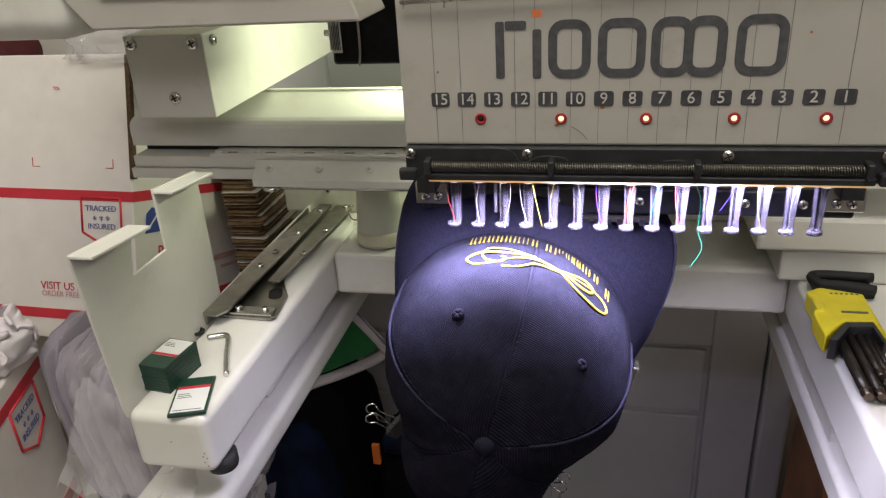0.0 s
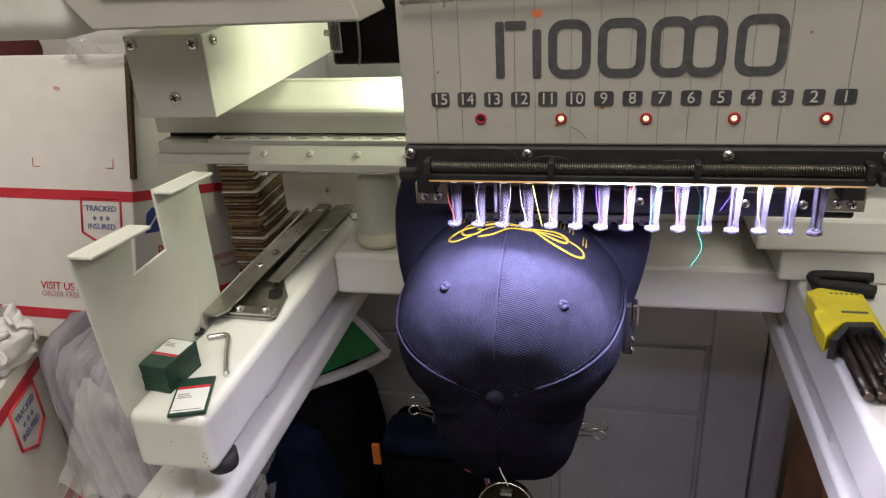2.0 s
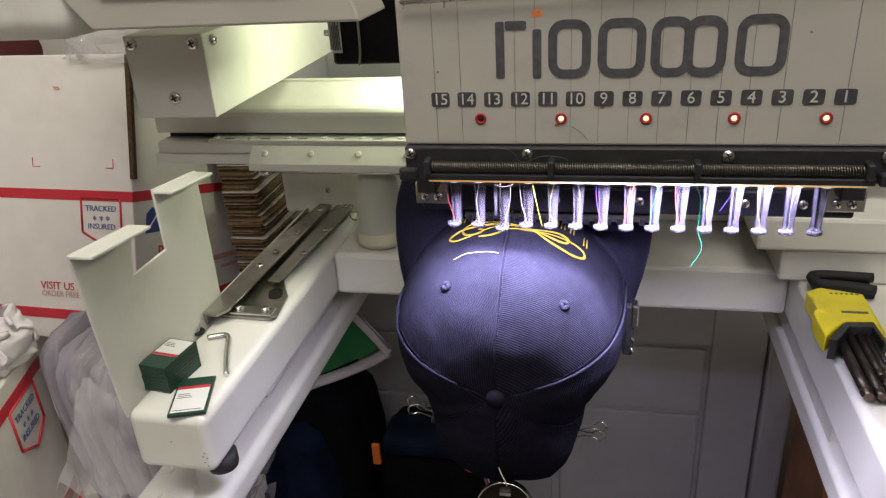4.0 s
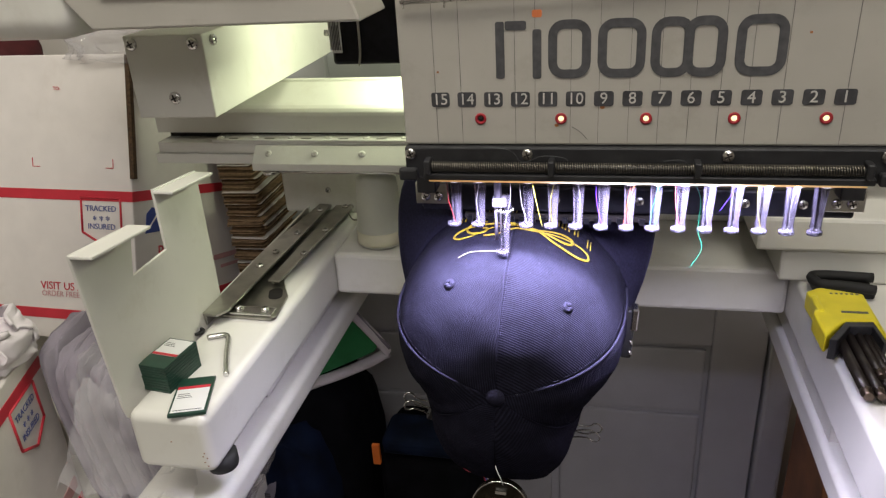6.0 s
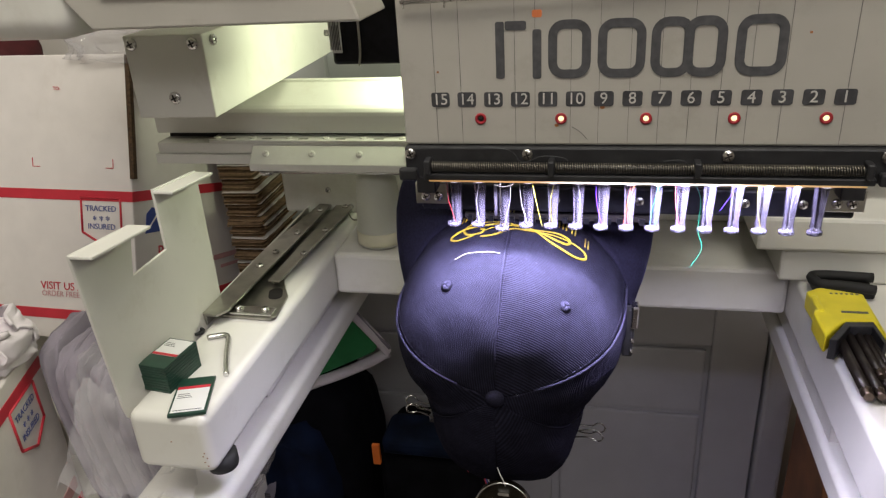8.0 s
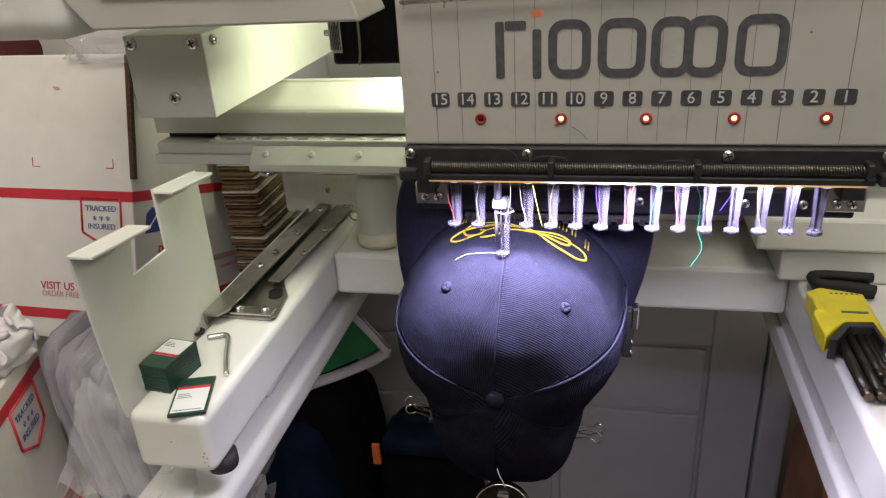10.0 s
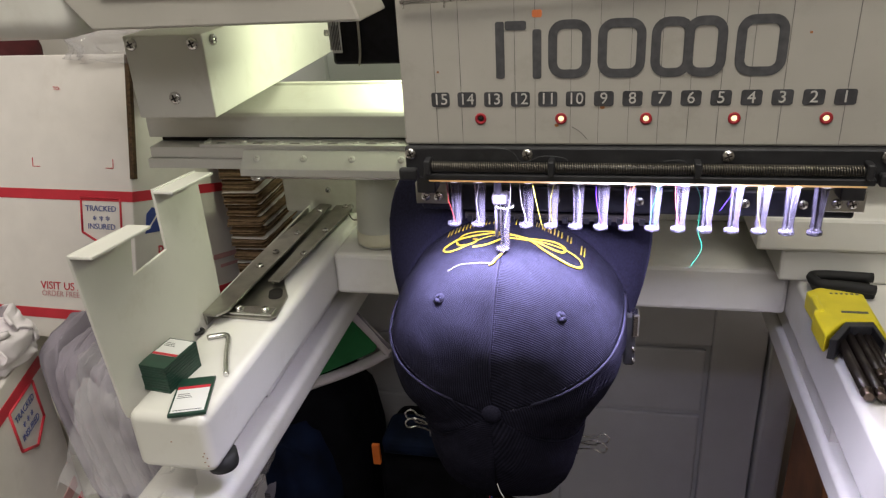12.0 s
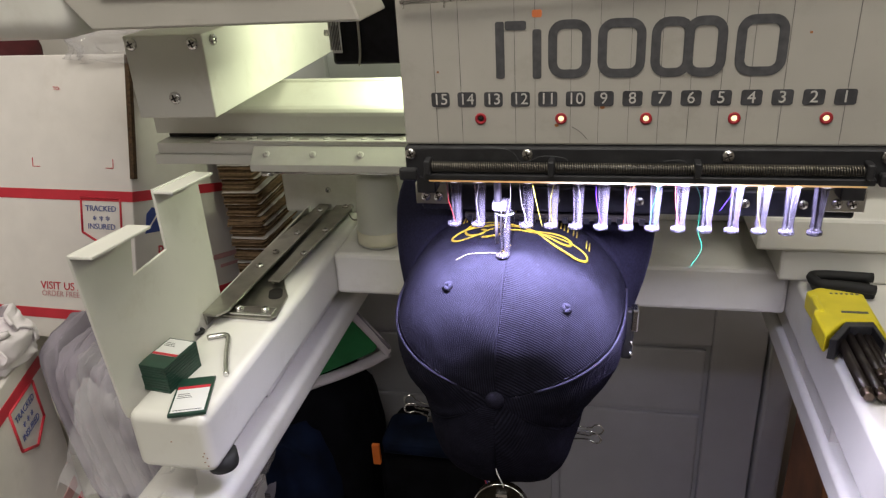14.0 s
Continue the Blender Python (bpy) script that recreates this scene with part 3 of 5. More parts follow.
def gantry():
    beam = part("gantry_beam", bmesh.new(), M_WHITE, machine, "white moving gantry beam")
    bm = prism([(0.772, 1.0226), (0.772, 1.0420), (0.7732, 1.0462), (0.7765, 1.0495), (0.782, 1.0520), (0.839, 1.0655), (0.8400, 1.0683), (0.846, 1.0690), (0.846, 1.0226)], -0.515, 0.33, 0.0008,
               m=Matrix(((0, 0, 1, 0), (1, 0, 0, 0), (0, 1, 0, 0), (0, 0, 0, 1))))
    bm.to_mesh(beam.data)
    bm.free()
    # solid bar in the open slot; its dark colour stands for the shade inside
    part("slot", box(-0.505, 0.33, 0.782, 0.832, 1.0155, 1.0224), M_DARKSTEEL, beam)
    part("lower_rail", box(-0.5080, 0.33, 0.757, 0.832, 1.0028, 1.0153, 0.0008), M_WHITE, beam)
    part("rail_lip", box(-0.5110, 0.33, 0.753, 0.80, 0.9912, 1.0024, 0.0008), M_WHITE, beam)
    return beam


def painted_screw():
    if "painted" not in _screws:
        me = bpy.data.meshes.new("painted_screw")
        bm = screw_mesh(0.0040, 0.0020)
        bm.to_mesh(me)
        bm.free()
        me.materials.append(M_WHITE)
        me.materials.append(M_PANEL)
        _screws["painted"] = me
    return _screws["painted"]


def carriage():
    along = Matrix(((0, 0, 1, 0), (1, 0, 0, 0), (0, 1, 0, 0), (0, 0, 0, 1)))
    car = part("carriage_plate", prism([(0.738, 0.9885), (0.738, 0.9965), (0.7540, 1.0130), (0.7550, 1.0130), (0.7520, 0.9885)], -0.3890, -0.10, 0.0006, m=along), M_WHITE, machine, "white sliding carriage plate")
    st = part("bolt_strip", box(-0.443, -0.10, 0.7560, 0.7815, 1.0156, 1.0190, 0.0008), M_WHITE, car)
    # flat darker patches imitate the shade in open notches
    for k in range(7):
        part("notch_patch", prism(rounded(0.012, 0.0036, 0.0016), 1.0190, 1.0193, m=pose(-0.418 + 0.044 * k, 0.7615, 0)), M_SPRING, st)
    part("inner_rod", tube([(-0.37, 0.746, 0.9855), (-0.10, 0.746, 0.9855)], 0.0022, 10), M_STEEL, car)
    part("roller", lathe([(0.008, 0), (0.009, 0.001), (0.009, 0.004), (0.006, 0.0052), (0, 0.0052)], 20, m=pose(-0.372, 0.747, 0.9825)), M_STEEL, car)
    for k in range(6):
        screw(car, Matrix.Translation((-0.371 + 0.055 * k, 0.7468, 1.0060)) @ Matrix.Rotation(radians(45), 4, "X"), 0.0042, 0.0022).data = painted_screw()
    for k in range(8):
        screw(car, pose(-0.436 + 0.044 * k, 0.764, 1.0190), 0.0034, 0.002).data = painted_screw()
    return car


def upper_left():
    cov = part("rail_cover", box(-0.4575, -0.3735, 0.6625, 1.05, 1.0702, 1.151, 0.0015), M_WHITE, machine, "white box-shaped rail cover")
    for x, z in ((-0.449, 1.143), (-0.384, 1.1425), (-0.4135, 1.0905)):
        screw(cov, Matrix.Translation((x, 0.6625, z)) @ FRONT, 0.0062, 0.0034)
    screw(cov, Matrix.Translation((-0.3735, 0.682, 1.1425)) @ Matrix.Rotation(radians(90), 4, "Y"), 0.0056, 0.0034)
    part("cover_support", box(-0.45, -0.06, 1.051, 1.09, 1.075, 1.14, 0.002), M_WHITE, machine)
    motor = part("motor", box(-0.2595, -0.19, 0.70, 0.77, 1.112, 1.255, 0.004, 3), M_ANODISED, machine, "black stepper motor")
    part("motor_label", box(-0.2612, -0.2598, 0.702, 0.735, 1.126, 1.16), M_LABEL, motor)
    part("motor_label", box(-0.2575, -0.248, 0.6985, 0.6995, 1.124, 1.17), M_LABEL, motor)
    for k in range(5):
        part("label_bar", box(-0.2565 + k * 0.0016, -0.2558 + k * 0.0016, 0.6978, 0.6984, 1.127, 1.150 + 0.006 * (k % 3)), M_DARKGREY, motor)
    part("motor_shaft", tube([(-0.272, 0.72, 1.140), (-0.2595, 0.72, 1.140)], 0.003, 12), M_STEEL, motor)
    part("cable_tie", tube(smooth_line([(-0.232, 0.697, 1.112), (-0.229, 0.6965, 1.14), (-0.231, 0.697, 1.25)], 4), 0.0012), M_PANEL, motor)
    # underside of the control housing above
    m = Matrix(((0, 1, 0, 0), (0, 0, -1, 0.62), (1, 0, 0, 0), (0, 0, 0, 1)))
    part("control_housing", prism([(1.1725, -0.405), (1.1735, -0.178), (1.32, -0.235), (1.32, -0.53)], 0.0, 0.07, 0.002), M_PANEL, machine).matrix_basis = m
    part("housing_corner", box(-0.56, -0.422, 0.545, 0.64, 1.1645, 1.32, 0.020, 6), M_WHITE, machine, "rounded white housing corner", True)
    part("control_screen", box(-0.390, -0.22, 0.5465, 0.5495, 1.1975, 1.30, 0.002), M_BLACK, machine)
    part("housing_post", box(-0.5, -0.1, 0.62, 0.86, 1.20, 1.26, 0.004), M_WHITE, machine)


stand()
head()
MOVING_FOOT = needle_feet()
GANTRY = gantry()
CARRIAGE = carriage()
upper_left()

# ---------------- the cap on its frame ----------------
AX, AZ = -0.0663, 0.9372
CAP_R, CAP_Y0, CAP_Y1 = 0.0925, 0.42, 0.545
cap = thing("baseball_cap", pose(AX, 0, AZ), "navy cotton twill baseball cap with gold embroidery, clamped for sewing", "cap")


# crown's loose back narrows and hangs by angle from front, fitted to camera's view
BACK_DEG = [0, 75, 85, 95, 105, 115, 127, 136, 145, 153, 160, 170, 180]
BACK_F = [1, 1, 0.975, 0.915, 0.845, 0.812, 0.855, 0.950, 1.090, 1.22, 1.30, 1.32, 1.31]


def crown_r(phi, y):
    """The crown's radius at an angle from its front centre and a depth along its axis."""
    s = min(max((y - CAP_Y0) / (CAP_Y1 - CAP_Y0), 0.0), 1.0)
    r = CAP_R * (1 - (1 - s) ** 2.95) ** (1 / 2.95)
    # a shallow dent where the front seam meets the button
    r *= 1 - 0.085 * math.exp(-((math.degrees(phi) + 6) / 15) ** 2) * math.exp(-((y - 0.437) / 0.011) ** 2)
    return r * float(np.interp(abs(math.degrees(phi)), BACK_DEG, BACK_F))


def on_cap(deg, y, lift=0.0):
    a = radians(deg)
    r = crown_r(a, y) + lift
    return Vector((r * math.sin(a), y, r * math.cos(a)))


def crown_panel(name, d0, d1, mat, label, soft):
    bm = bmesh.new()
    uv = bm.loops.layers.uv.new("weave")
    nu, nv = 36, 44
    grid, tex = [], []
    # the cloth's own axes at the middle of the panel
    mid = (d0 + d1) / 2
    across = (on_cap(mid + 4, 0.455) - on_cap(mid - 4, 0.455)).normalized()
    along = (on_cap(mid, 0.472) - on_cap(mid, 0.438)).normalized()
    for j in range(nv + 1):
        s = (j / nv) ** 1.7
        y = CAP_Y0 + (CAP_Y1 - CAP_Y0) * s
        row, trow = [], []
        for i in range(nu + 1):
            d = d0 + (d1 - d0) * i / nu
            p = on_cap(d, y)
            out = Vector((p.x, -0.02, p.z))
            out = out.normalized() if out.length > 1e-5 else Vector((0, -1, 0))
            edge = min(i, nu - i) / nu
            w = noise.noise(p * 38) * soft + noise.noise(p * 90 + Vector((3, 1, 2))) * soft * 0.3 - 0.0005 * math.exp(-(edge * 26) ** 2)
            row.append(bm.verts.new(p + out * w))
            trow.append((p.dot(across), p.dot(along)))
        grid.append(row)
        tex.append(trow)
    for j in range(nv):
        for i in range(nu):
            idx = ((j, i), (j, i + 1), (j + 1, i + 1), (j + 1, i))
            f = bm.faces.new([grid[a][b] for a, b in idx])
            f.smooth = True
            for lp, (a, b) in zip(f.loops, idx):
                lp[uv].uv = tex[a][b]
    bmesh.ops.remove_doubles(bm, verts=bm.verts[:], dist=0.00002)
    ob = part(name, bm, mat, cap, label)
    so = ob.modifiers.new("cloth", "SOLIDIFY")
    so.thickness, so.offset = 0.0016, -1
    return ob


def build_cap():
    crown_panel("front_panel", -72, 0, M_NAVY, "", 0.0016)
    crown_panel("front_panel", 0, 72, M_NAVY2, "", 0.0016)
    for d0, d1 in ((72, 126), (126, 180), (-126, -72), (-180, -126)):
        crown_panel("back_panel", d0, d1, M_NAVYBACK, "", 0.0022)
    for d in (0, 72, 126, 180, -126, -72):
        ys = [CAP_Y0 + 0.0012 + (CAP_Y1 - CAP_Y0 - 0.002) * (k / 24) ** 1.7 for k in range(25)]
        r = 0.0005 if d == 0 else (0.0011 if abs(d) == 72 else 0.0006)
        part("seam", tube([on_cap(d, y, 0.0005 if d else -0.0004) for y in ys], r, 6), M_PIPE if abs(d) < 80 else M_NAVYBACK, cap)
        if abs(d) == 72:
            for k in range(44):
                y0, e = CAP_Y0 + 0.004 + k * 0.0028, d - math.copysign(3.2, d)
                part("seam_stitch", tube([on_cap(e, y0, 0.0003), on_cap(e, y0 + 0.0016, 0.0003)], 0.00035, 4), M_PIPE, cap)
        if d != 0:
            continue
        for k in range(46):
            y0 = CAP_Y0 + 0.006 + k * 0.0026
            part("seam_stitch", tube([on_cap(1.6, y0, 0.0002), on_cap(1.6, y0 + 0.0015, 0.0002)], 0.0003, 4), M_PIPE, cap)
    bt = lathe([(0.0068, -0.003), (0.0073, 0.0), (0.0065, 0.0024), (0.0040, 0.0039), (0, 0.0045)], 24, m=Matrix.Translation((0, CAP_Y0 + 0.0015, 0)) @ FRONT)
    part("button", bt, M_PIPE, cap, "cloth covered top button", True)
    for d, y in ((-29.3, 0.4535), (36.4, 0.4485)):
        p = on_cap(d, y, 0.0003)
        n = (on_cap(d, y, 0.01) - on_cap(d, y)).normalized()
        n = (n + Vector((0, -0.55, 0))).normalized()
        q = Matrix.Translation(p) @ n.to_track_quat("Z", "Y").to_matrix().to_4x4()
        bm = bmesh.new()
        for k in range(22):
            a = 2 * math.pi * k / 22
            t = tube([q @ Vector((0.0005 * math.cos(a), 0.0005 * math.sin(a), 0.0007)), q @ Vector((0.0020 * math.cos(a), 0.0020 * math.sin(a), 0.0013 + 0.0004 * math.sin(5 * a))),
                      q @ Vector((0.0040 * math.cos(a), 0.0040 * math.sin(a), 0.0001))], 0.0006, 5)
            merge(bm, t)
        part("eyelet", bm, M_PIPE, cap, "stitched eyelet")
    # brim, bent with the frame; edge radii fitted to the camera's view
    bm = bmesh.new()
    uv = bm.loops.layers.uv.new("weave")
    rows = []
    nu, nv = 40, 12
    for j in range(nv + 1):
        u = j / nv
        row = []
        for i in range(nu + 1):
            d = 88 * (-1 + 2 * i / nu)
            a = radians(d)
            edge = float(np.interp(abs(d), [0, 30, 45, 55, 62, 70, 80, 88], [0.146, 0.146, 0.142, 0.132, 0.121, 0.110, 0.0985, 0.0925]))
            r = 0.0920 + (edge - 0.0920) * u
            reach = 1.05 * (edge - 0.0920) + 0.006 * u
            row.append((bm.verts.new((r * math.sin(a), CAP_Y1 - 0.001 + reach * u ** 0.8, r * math.cos(a))), (a * r, reach * u)))
        rows.append(row)
    for j in range(nv):
        for i in range(nu):
            q = [rows[j][i], rows[j][i + 1], rows[j + 1][i + 1], rows[j + 1][i]]
            f = bm.faces.new([v for v, _ in q])
            f.smooth = True
            for lp, (_, t) in zip(f.loops, q):
                lp[uv].uv = t
    brim = part("brim", bm, M_BRIM, cap)
    so = brim.modifiers.new("board", "SOLIDIFY")
    so.thickness, so.offset = 0.003, 0
    part("brim_edge", tube([v for v in [Vector(p.co) for p in [brim.data.vertices[len(brim.data.vertices) - nu - 1 + i] for i in range(nu + 1)]]], 0.002, 6), M_PIPE, cap)


def build_embroidery():
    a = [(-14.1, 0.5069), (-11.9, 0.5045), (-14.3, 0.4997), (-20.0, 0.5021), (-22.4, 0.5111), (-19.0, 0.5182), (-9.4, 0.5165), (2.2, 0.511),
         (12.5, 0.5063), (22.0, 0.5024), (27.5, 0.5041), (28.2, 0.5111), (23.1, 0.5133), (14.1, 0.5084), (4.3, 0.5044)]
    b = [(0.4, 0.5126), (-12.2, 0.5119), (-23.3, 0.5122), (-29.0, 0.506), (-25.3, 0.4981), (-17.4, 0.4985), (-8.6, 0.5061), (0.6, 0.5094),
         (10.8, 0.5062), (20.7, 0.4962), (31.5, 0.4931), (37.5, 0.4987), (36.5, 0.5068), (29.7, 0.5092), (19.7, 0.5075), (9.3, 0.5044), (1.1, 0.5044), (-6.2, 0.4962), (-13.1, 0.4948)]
    out = lambda p: Vector((p[0], -0.03, p[2]))
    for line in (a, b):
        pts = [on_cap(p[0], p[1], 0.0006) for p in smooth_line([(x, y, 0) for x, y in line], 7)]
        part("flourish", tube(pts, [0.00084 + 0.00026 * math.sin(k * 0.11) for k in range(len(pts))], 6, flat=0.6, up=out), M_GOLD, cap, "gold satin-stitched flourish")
    # the sewn words, as one short bar for each letter
    for d in (-28.7, -24.6, -20.6, -16.8, -13.0, -9.2, -5.3, -1.2, 5.1, 9.2, 12.6, 15.6, 18.4, 21.4, 25.0, 29.8, 37.4):
        y0, y1 = (0.5285, 0.5385) if abs(d) != 37.4 else (0.522, 0.536)
        y0 -= 0.006 * max(0, d / 40)
        y1 -= 0.006 * max(0, d / 40)
        for s in (-0.9, 0.9):
            part("letter_bar", tube([on_cap(d + s, y0, 0.0004), on_cap(d + s, y1, 0.0004)], 0.0006, 5, flat=0.6, up=out), M_GOLD, cap)
    base = lambda *pts: [on_cap(d, y, 0.0006) for d, y in pts]
    first = part("thread_tail", tube(smooth_line(base((-24.5, 0.4740), (-19, 0.4765), (-14.0, 0.4757), (-7, 0.4745), (-2.2, 0.473)), 5), 0.00036, 5), M_PALETHREAD, cap, "pale loose thread tail")
    second = part("new_stitches", tube(smooth_line(base((-4.0, 0.4720), (-2.3, 0.4738), (-0.8, 0.479), (1.0, 0.4835)), 5), 0.0009, 5), M_GOLD, cap, "freshly sewn gold stitches")
    return first, second


build_cap()
TAIL, STITCHES = build_embroidery()

cap_frame = thing("clamping_hoop", pose(AX, 0, AZ), "steel hoop that clamps the cap along its band", "hoop")


def build_cap_frame():
    arc = [radians(-100 + 200 * k / 60) for k in range(61)]
    part("strap", tube([Vector((0.0936 * math.sin(a), 0.5455, 0.0936 * math.cos(a))) for a in arc], 0.0006, 6), M_STEEL, cap_frame, "thin bright steel strap")
    bm = bmesh.new()
    rings = []
    for a in [radians(-180 + 360 * k / 72) for k in range(72)]:
        rings.append([bm.verts.new((r * math.sin(a), y, r * math.cos(a))) for r, y in ((0.080, 0.56), (0.086, 0.56), (0.086, 0.60), (0.080, 0.60))])
    for k in range(72):
        p, q = rings[k], rings[(k + 1) % 72]
        for j in range(4):
            bm.faces.new((p[j], p[(j + 1) % 4], q[(j + 1) % 4], q[j]))
    bmesh.ops.recalc_face_normals(bm, faces=bm.faces[:])
    part("drive_ring", bm, M_DARKSTEEL, cap_frame)
    latch = part("latch", box(0.0885, 0.0975, 0.538, 0.556, -0.034, 0.012, 0.002), M_BLACK, cap_frame, "black strap latch with rivets")
    part("latch_lever", box(0.0940, 0.1000, 0.536, 0.548, -0.006, 0.014, 0.0014), M_STEEL, latch)
    for z in (-0.028, -0.018, 0.004):
        part("rivet", lathe([(0.0028, 0), (0.0025, 0.0015), (0, 0.002)], 12, m=Matrix.Translation((0.0955, 0.5385, z)) @ Matrix.Rotation(radians(60), 4, "Y")), M_STEEL, latch)


build_cap_frame()


def binder_clip(m):
    clip = thing("binder_clip", m, "small black binder clip with bent wire handles", "clip", "clips on the cap")
    part("clip_body", prism([(-0.004, 0), (0.004, 0), (0.0015, 0.012), (-0.0015, 0.012)], -0.010, 0.010, 0.0004), M_BLACK, clip)
    for s in (-1, 1):
        w = [(0.004 * s, 0.001, -0.0045), (0.0048 * s, -0.008, -0.0024), (0.0056 * s, -0.016, -0.0022), (0.0060 * s, -0.0195, -0.0044), (0.0063 * s, -0.0235, -0.0044), (0.0065 * s, -0.0262, 0.0),
             (0.0063 * s, -0.0235, 0.0044), (0.0060 * s, -0.0195, 0.0044), (0.0056 * s, -0.016, 0.0022), (0.0048 * s, -0.008, 0.0024), (0.004 * s, 0.001, 0.0045)]
        part("wire_handle", tube(smooth_line(w, 5), 0.0007, 6), M_STEEL, clip)
    return clip


CLIPS = [(Matrix.Translation((-0.0735, 0.538, -0.108)) @ pose(0, 0, 0, -25, 0, -75), "a"), (Matrix.Translation((0.0530, 0.530, -0.108)) @ pose(0, 0, 0, -8, 0, 82), "b")]
CLIP_OBS = [binder_clip(pose(AX, 0, AZ) @ m) for m, _ in CLIPS]

# tin-like round spool and thread, placed below the cap to fit the camera's view
M_CASE = material("dark_brown_lacquer", (0.010, 0.008, 0.005), 0.25, vary=0.5, scale=120, bump=0.05, spec=0.3)
SPOOL = thing("thread_spool_case", pose(AX, 0, AZ), "round black case with a red label, below the cap", "case")
SP = Matrix.Translation((0.0050, 0.4235, -0.1035)) @ pose(0, 0, 0, 66, 0, 0) @ Matrix.Scale(1.03, 4)
part("case", lathe([(0.0, -0.006), (0.0200, -0.006), (0.0212, -0.004), (0.0212, 0.003), (0.0202, 0.005), (0.0192, 0.0035), (0, 0.0035)], 36, m=SP), M_CASE, SPOOL)
part("rim", tube([SP @ Vector((0.0208 * math.cos(math.pi * k / 24), 0.0208 * math.sin(math.pi * k / 24), 0.0048)) for k in range(49)], 0.0006, 6), M_STEEL, SPOOL, "thin bright metal rim")
part("red_label", prism([(-0.009, -0.008), (0.010, -0.008), (0.0085, 0.003), (0.0065, 0.006), (0.004, 0.001), (-0.002, 0.001), (-0.004, 0.008), (-0.008, 0.004)], 0.0036, 0.0041, m=SP), M_PRED, SPOOL)
part("clasp", prism(rounded(0.008, 0.0022, 0.0005), 0.0036, 0.0048, m=SP @ Matrix.Translation((0, 0.0125, 0))), M_STEEL, SPOOL)
part("thread", tube(smooth_line([SP @ Vector((0.0012, 0.0190, 0.005)), SP @ Vector((0.0002, 0.0235, 0.0085)), SP @ Vector((-0.0026, 0.0290, 0.0105)), SP @ Vector((-0.0048, 0.0345, 0.0110))], 5), 0.00036), M_LABEL, SPOOL)

# ---------------- things on the support arms ----------------


def side_bracket():
    """The bent sheet-metal bracket on the arm's outer side."""
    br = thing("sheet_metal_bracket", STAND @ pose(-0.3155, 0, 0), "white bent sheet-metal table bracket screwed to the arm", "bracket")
    m = Matrix(((0, 0, 1, 0), (1, 0, 0, 0), (0, 1, 0, 0), (0, 0, 0, 1)))
    part("plate", prism([(0.400, 0.903), (0.80, 0.903), (0.80, 0.952), (0.512, 0.956), (0.512, 1.0685), (0.452, 1.0745), (0.452, 1.0272), (0.408, 1.0275), (0.418, 1.0617), (0.3545, 1.0680), (0.3640, 0.948), (0.3660, 0.938)], -0.0022, 0.0, 0.0004, m=m), M_WHITE, br)
    f1 = part("flange", box(-0.0021, 0.0155, 0.355, 0.419, 1.0655, 1.0678, 0.0006), M_WHITE, br)
    f1.matrix_basis = Matrix.Translation((0, 0.3545, 1.0678)) @ Matrix.Rotation(radians(-5.6), 4, "X") @ Matrix.Translation((0, -0.3545, -1.0678))
    f2 = part("flange", box(-0.0021, 0.0150, 0.452, 0.512, 1.0665, 1.0688, 0.0006), M_WHITE, br)
    f2.matrix_basis = Matrix.Translation((0, 0.452, 1.0740)) @ Matrix.Rotation(radians(-5.6), 4, "X") @ Matrix.Translation((0, -0.452, -1.0695))
    # solid dark discs, coloured like the shade in the flange's holes
    for y in (0.374, 0.402):
        part("hole_disc", lathe([(0.0022, 0), (0.0020, 0.0004), (0, 0.0004)], 14, m=Matrix.Translation((0.007, y, 1.0676 - (y - 0.3545) * 0.098))), M_DARKSTEEL, f1)


side_bracket()


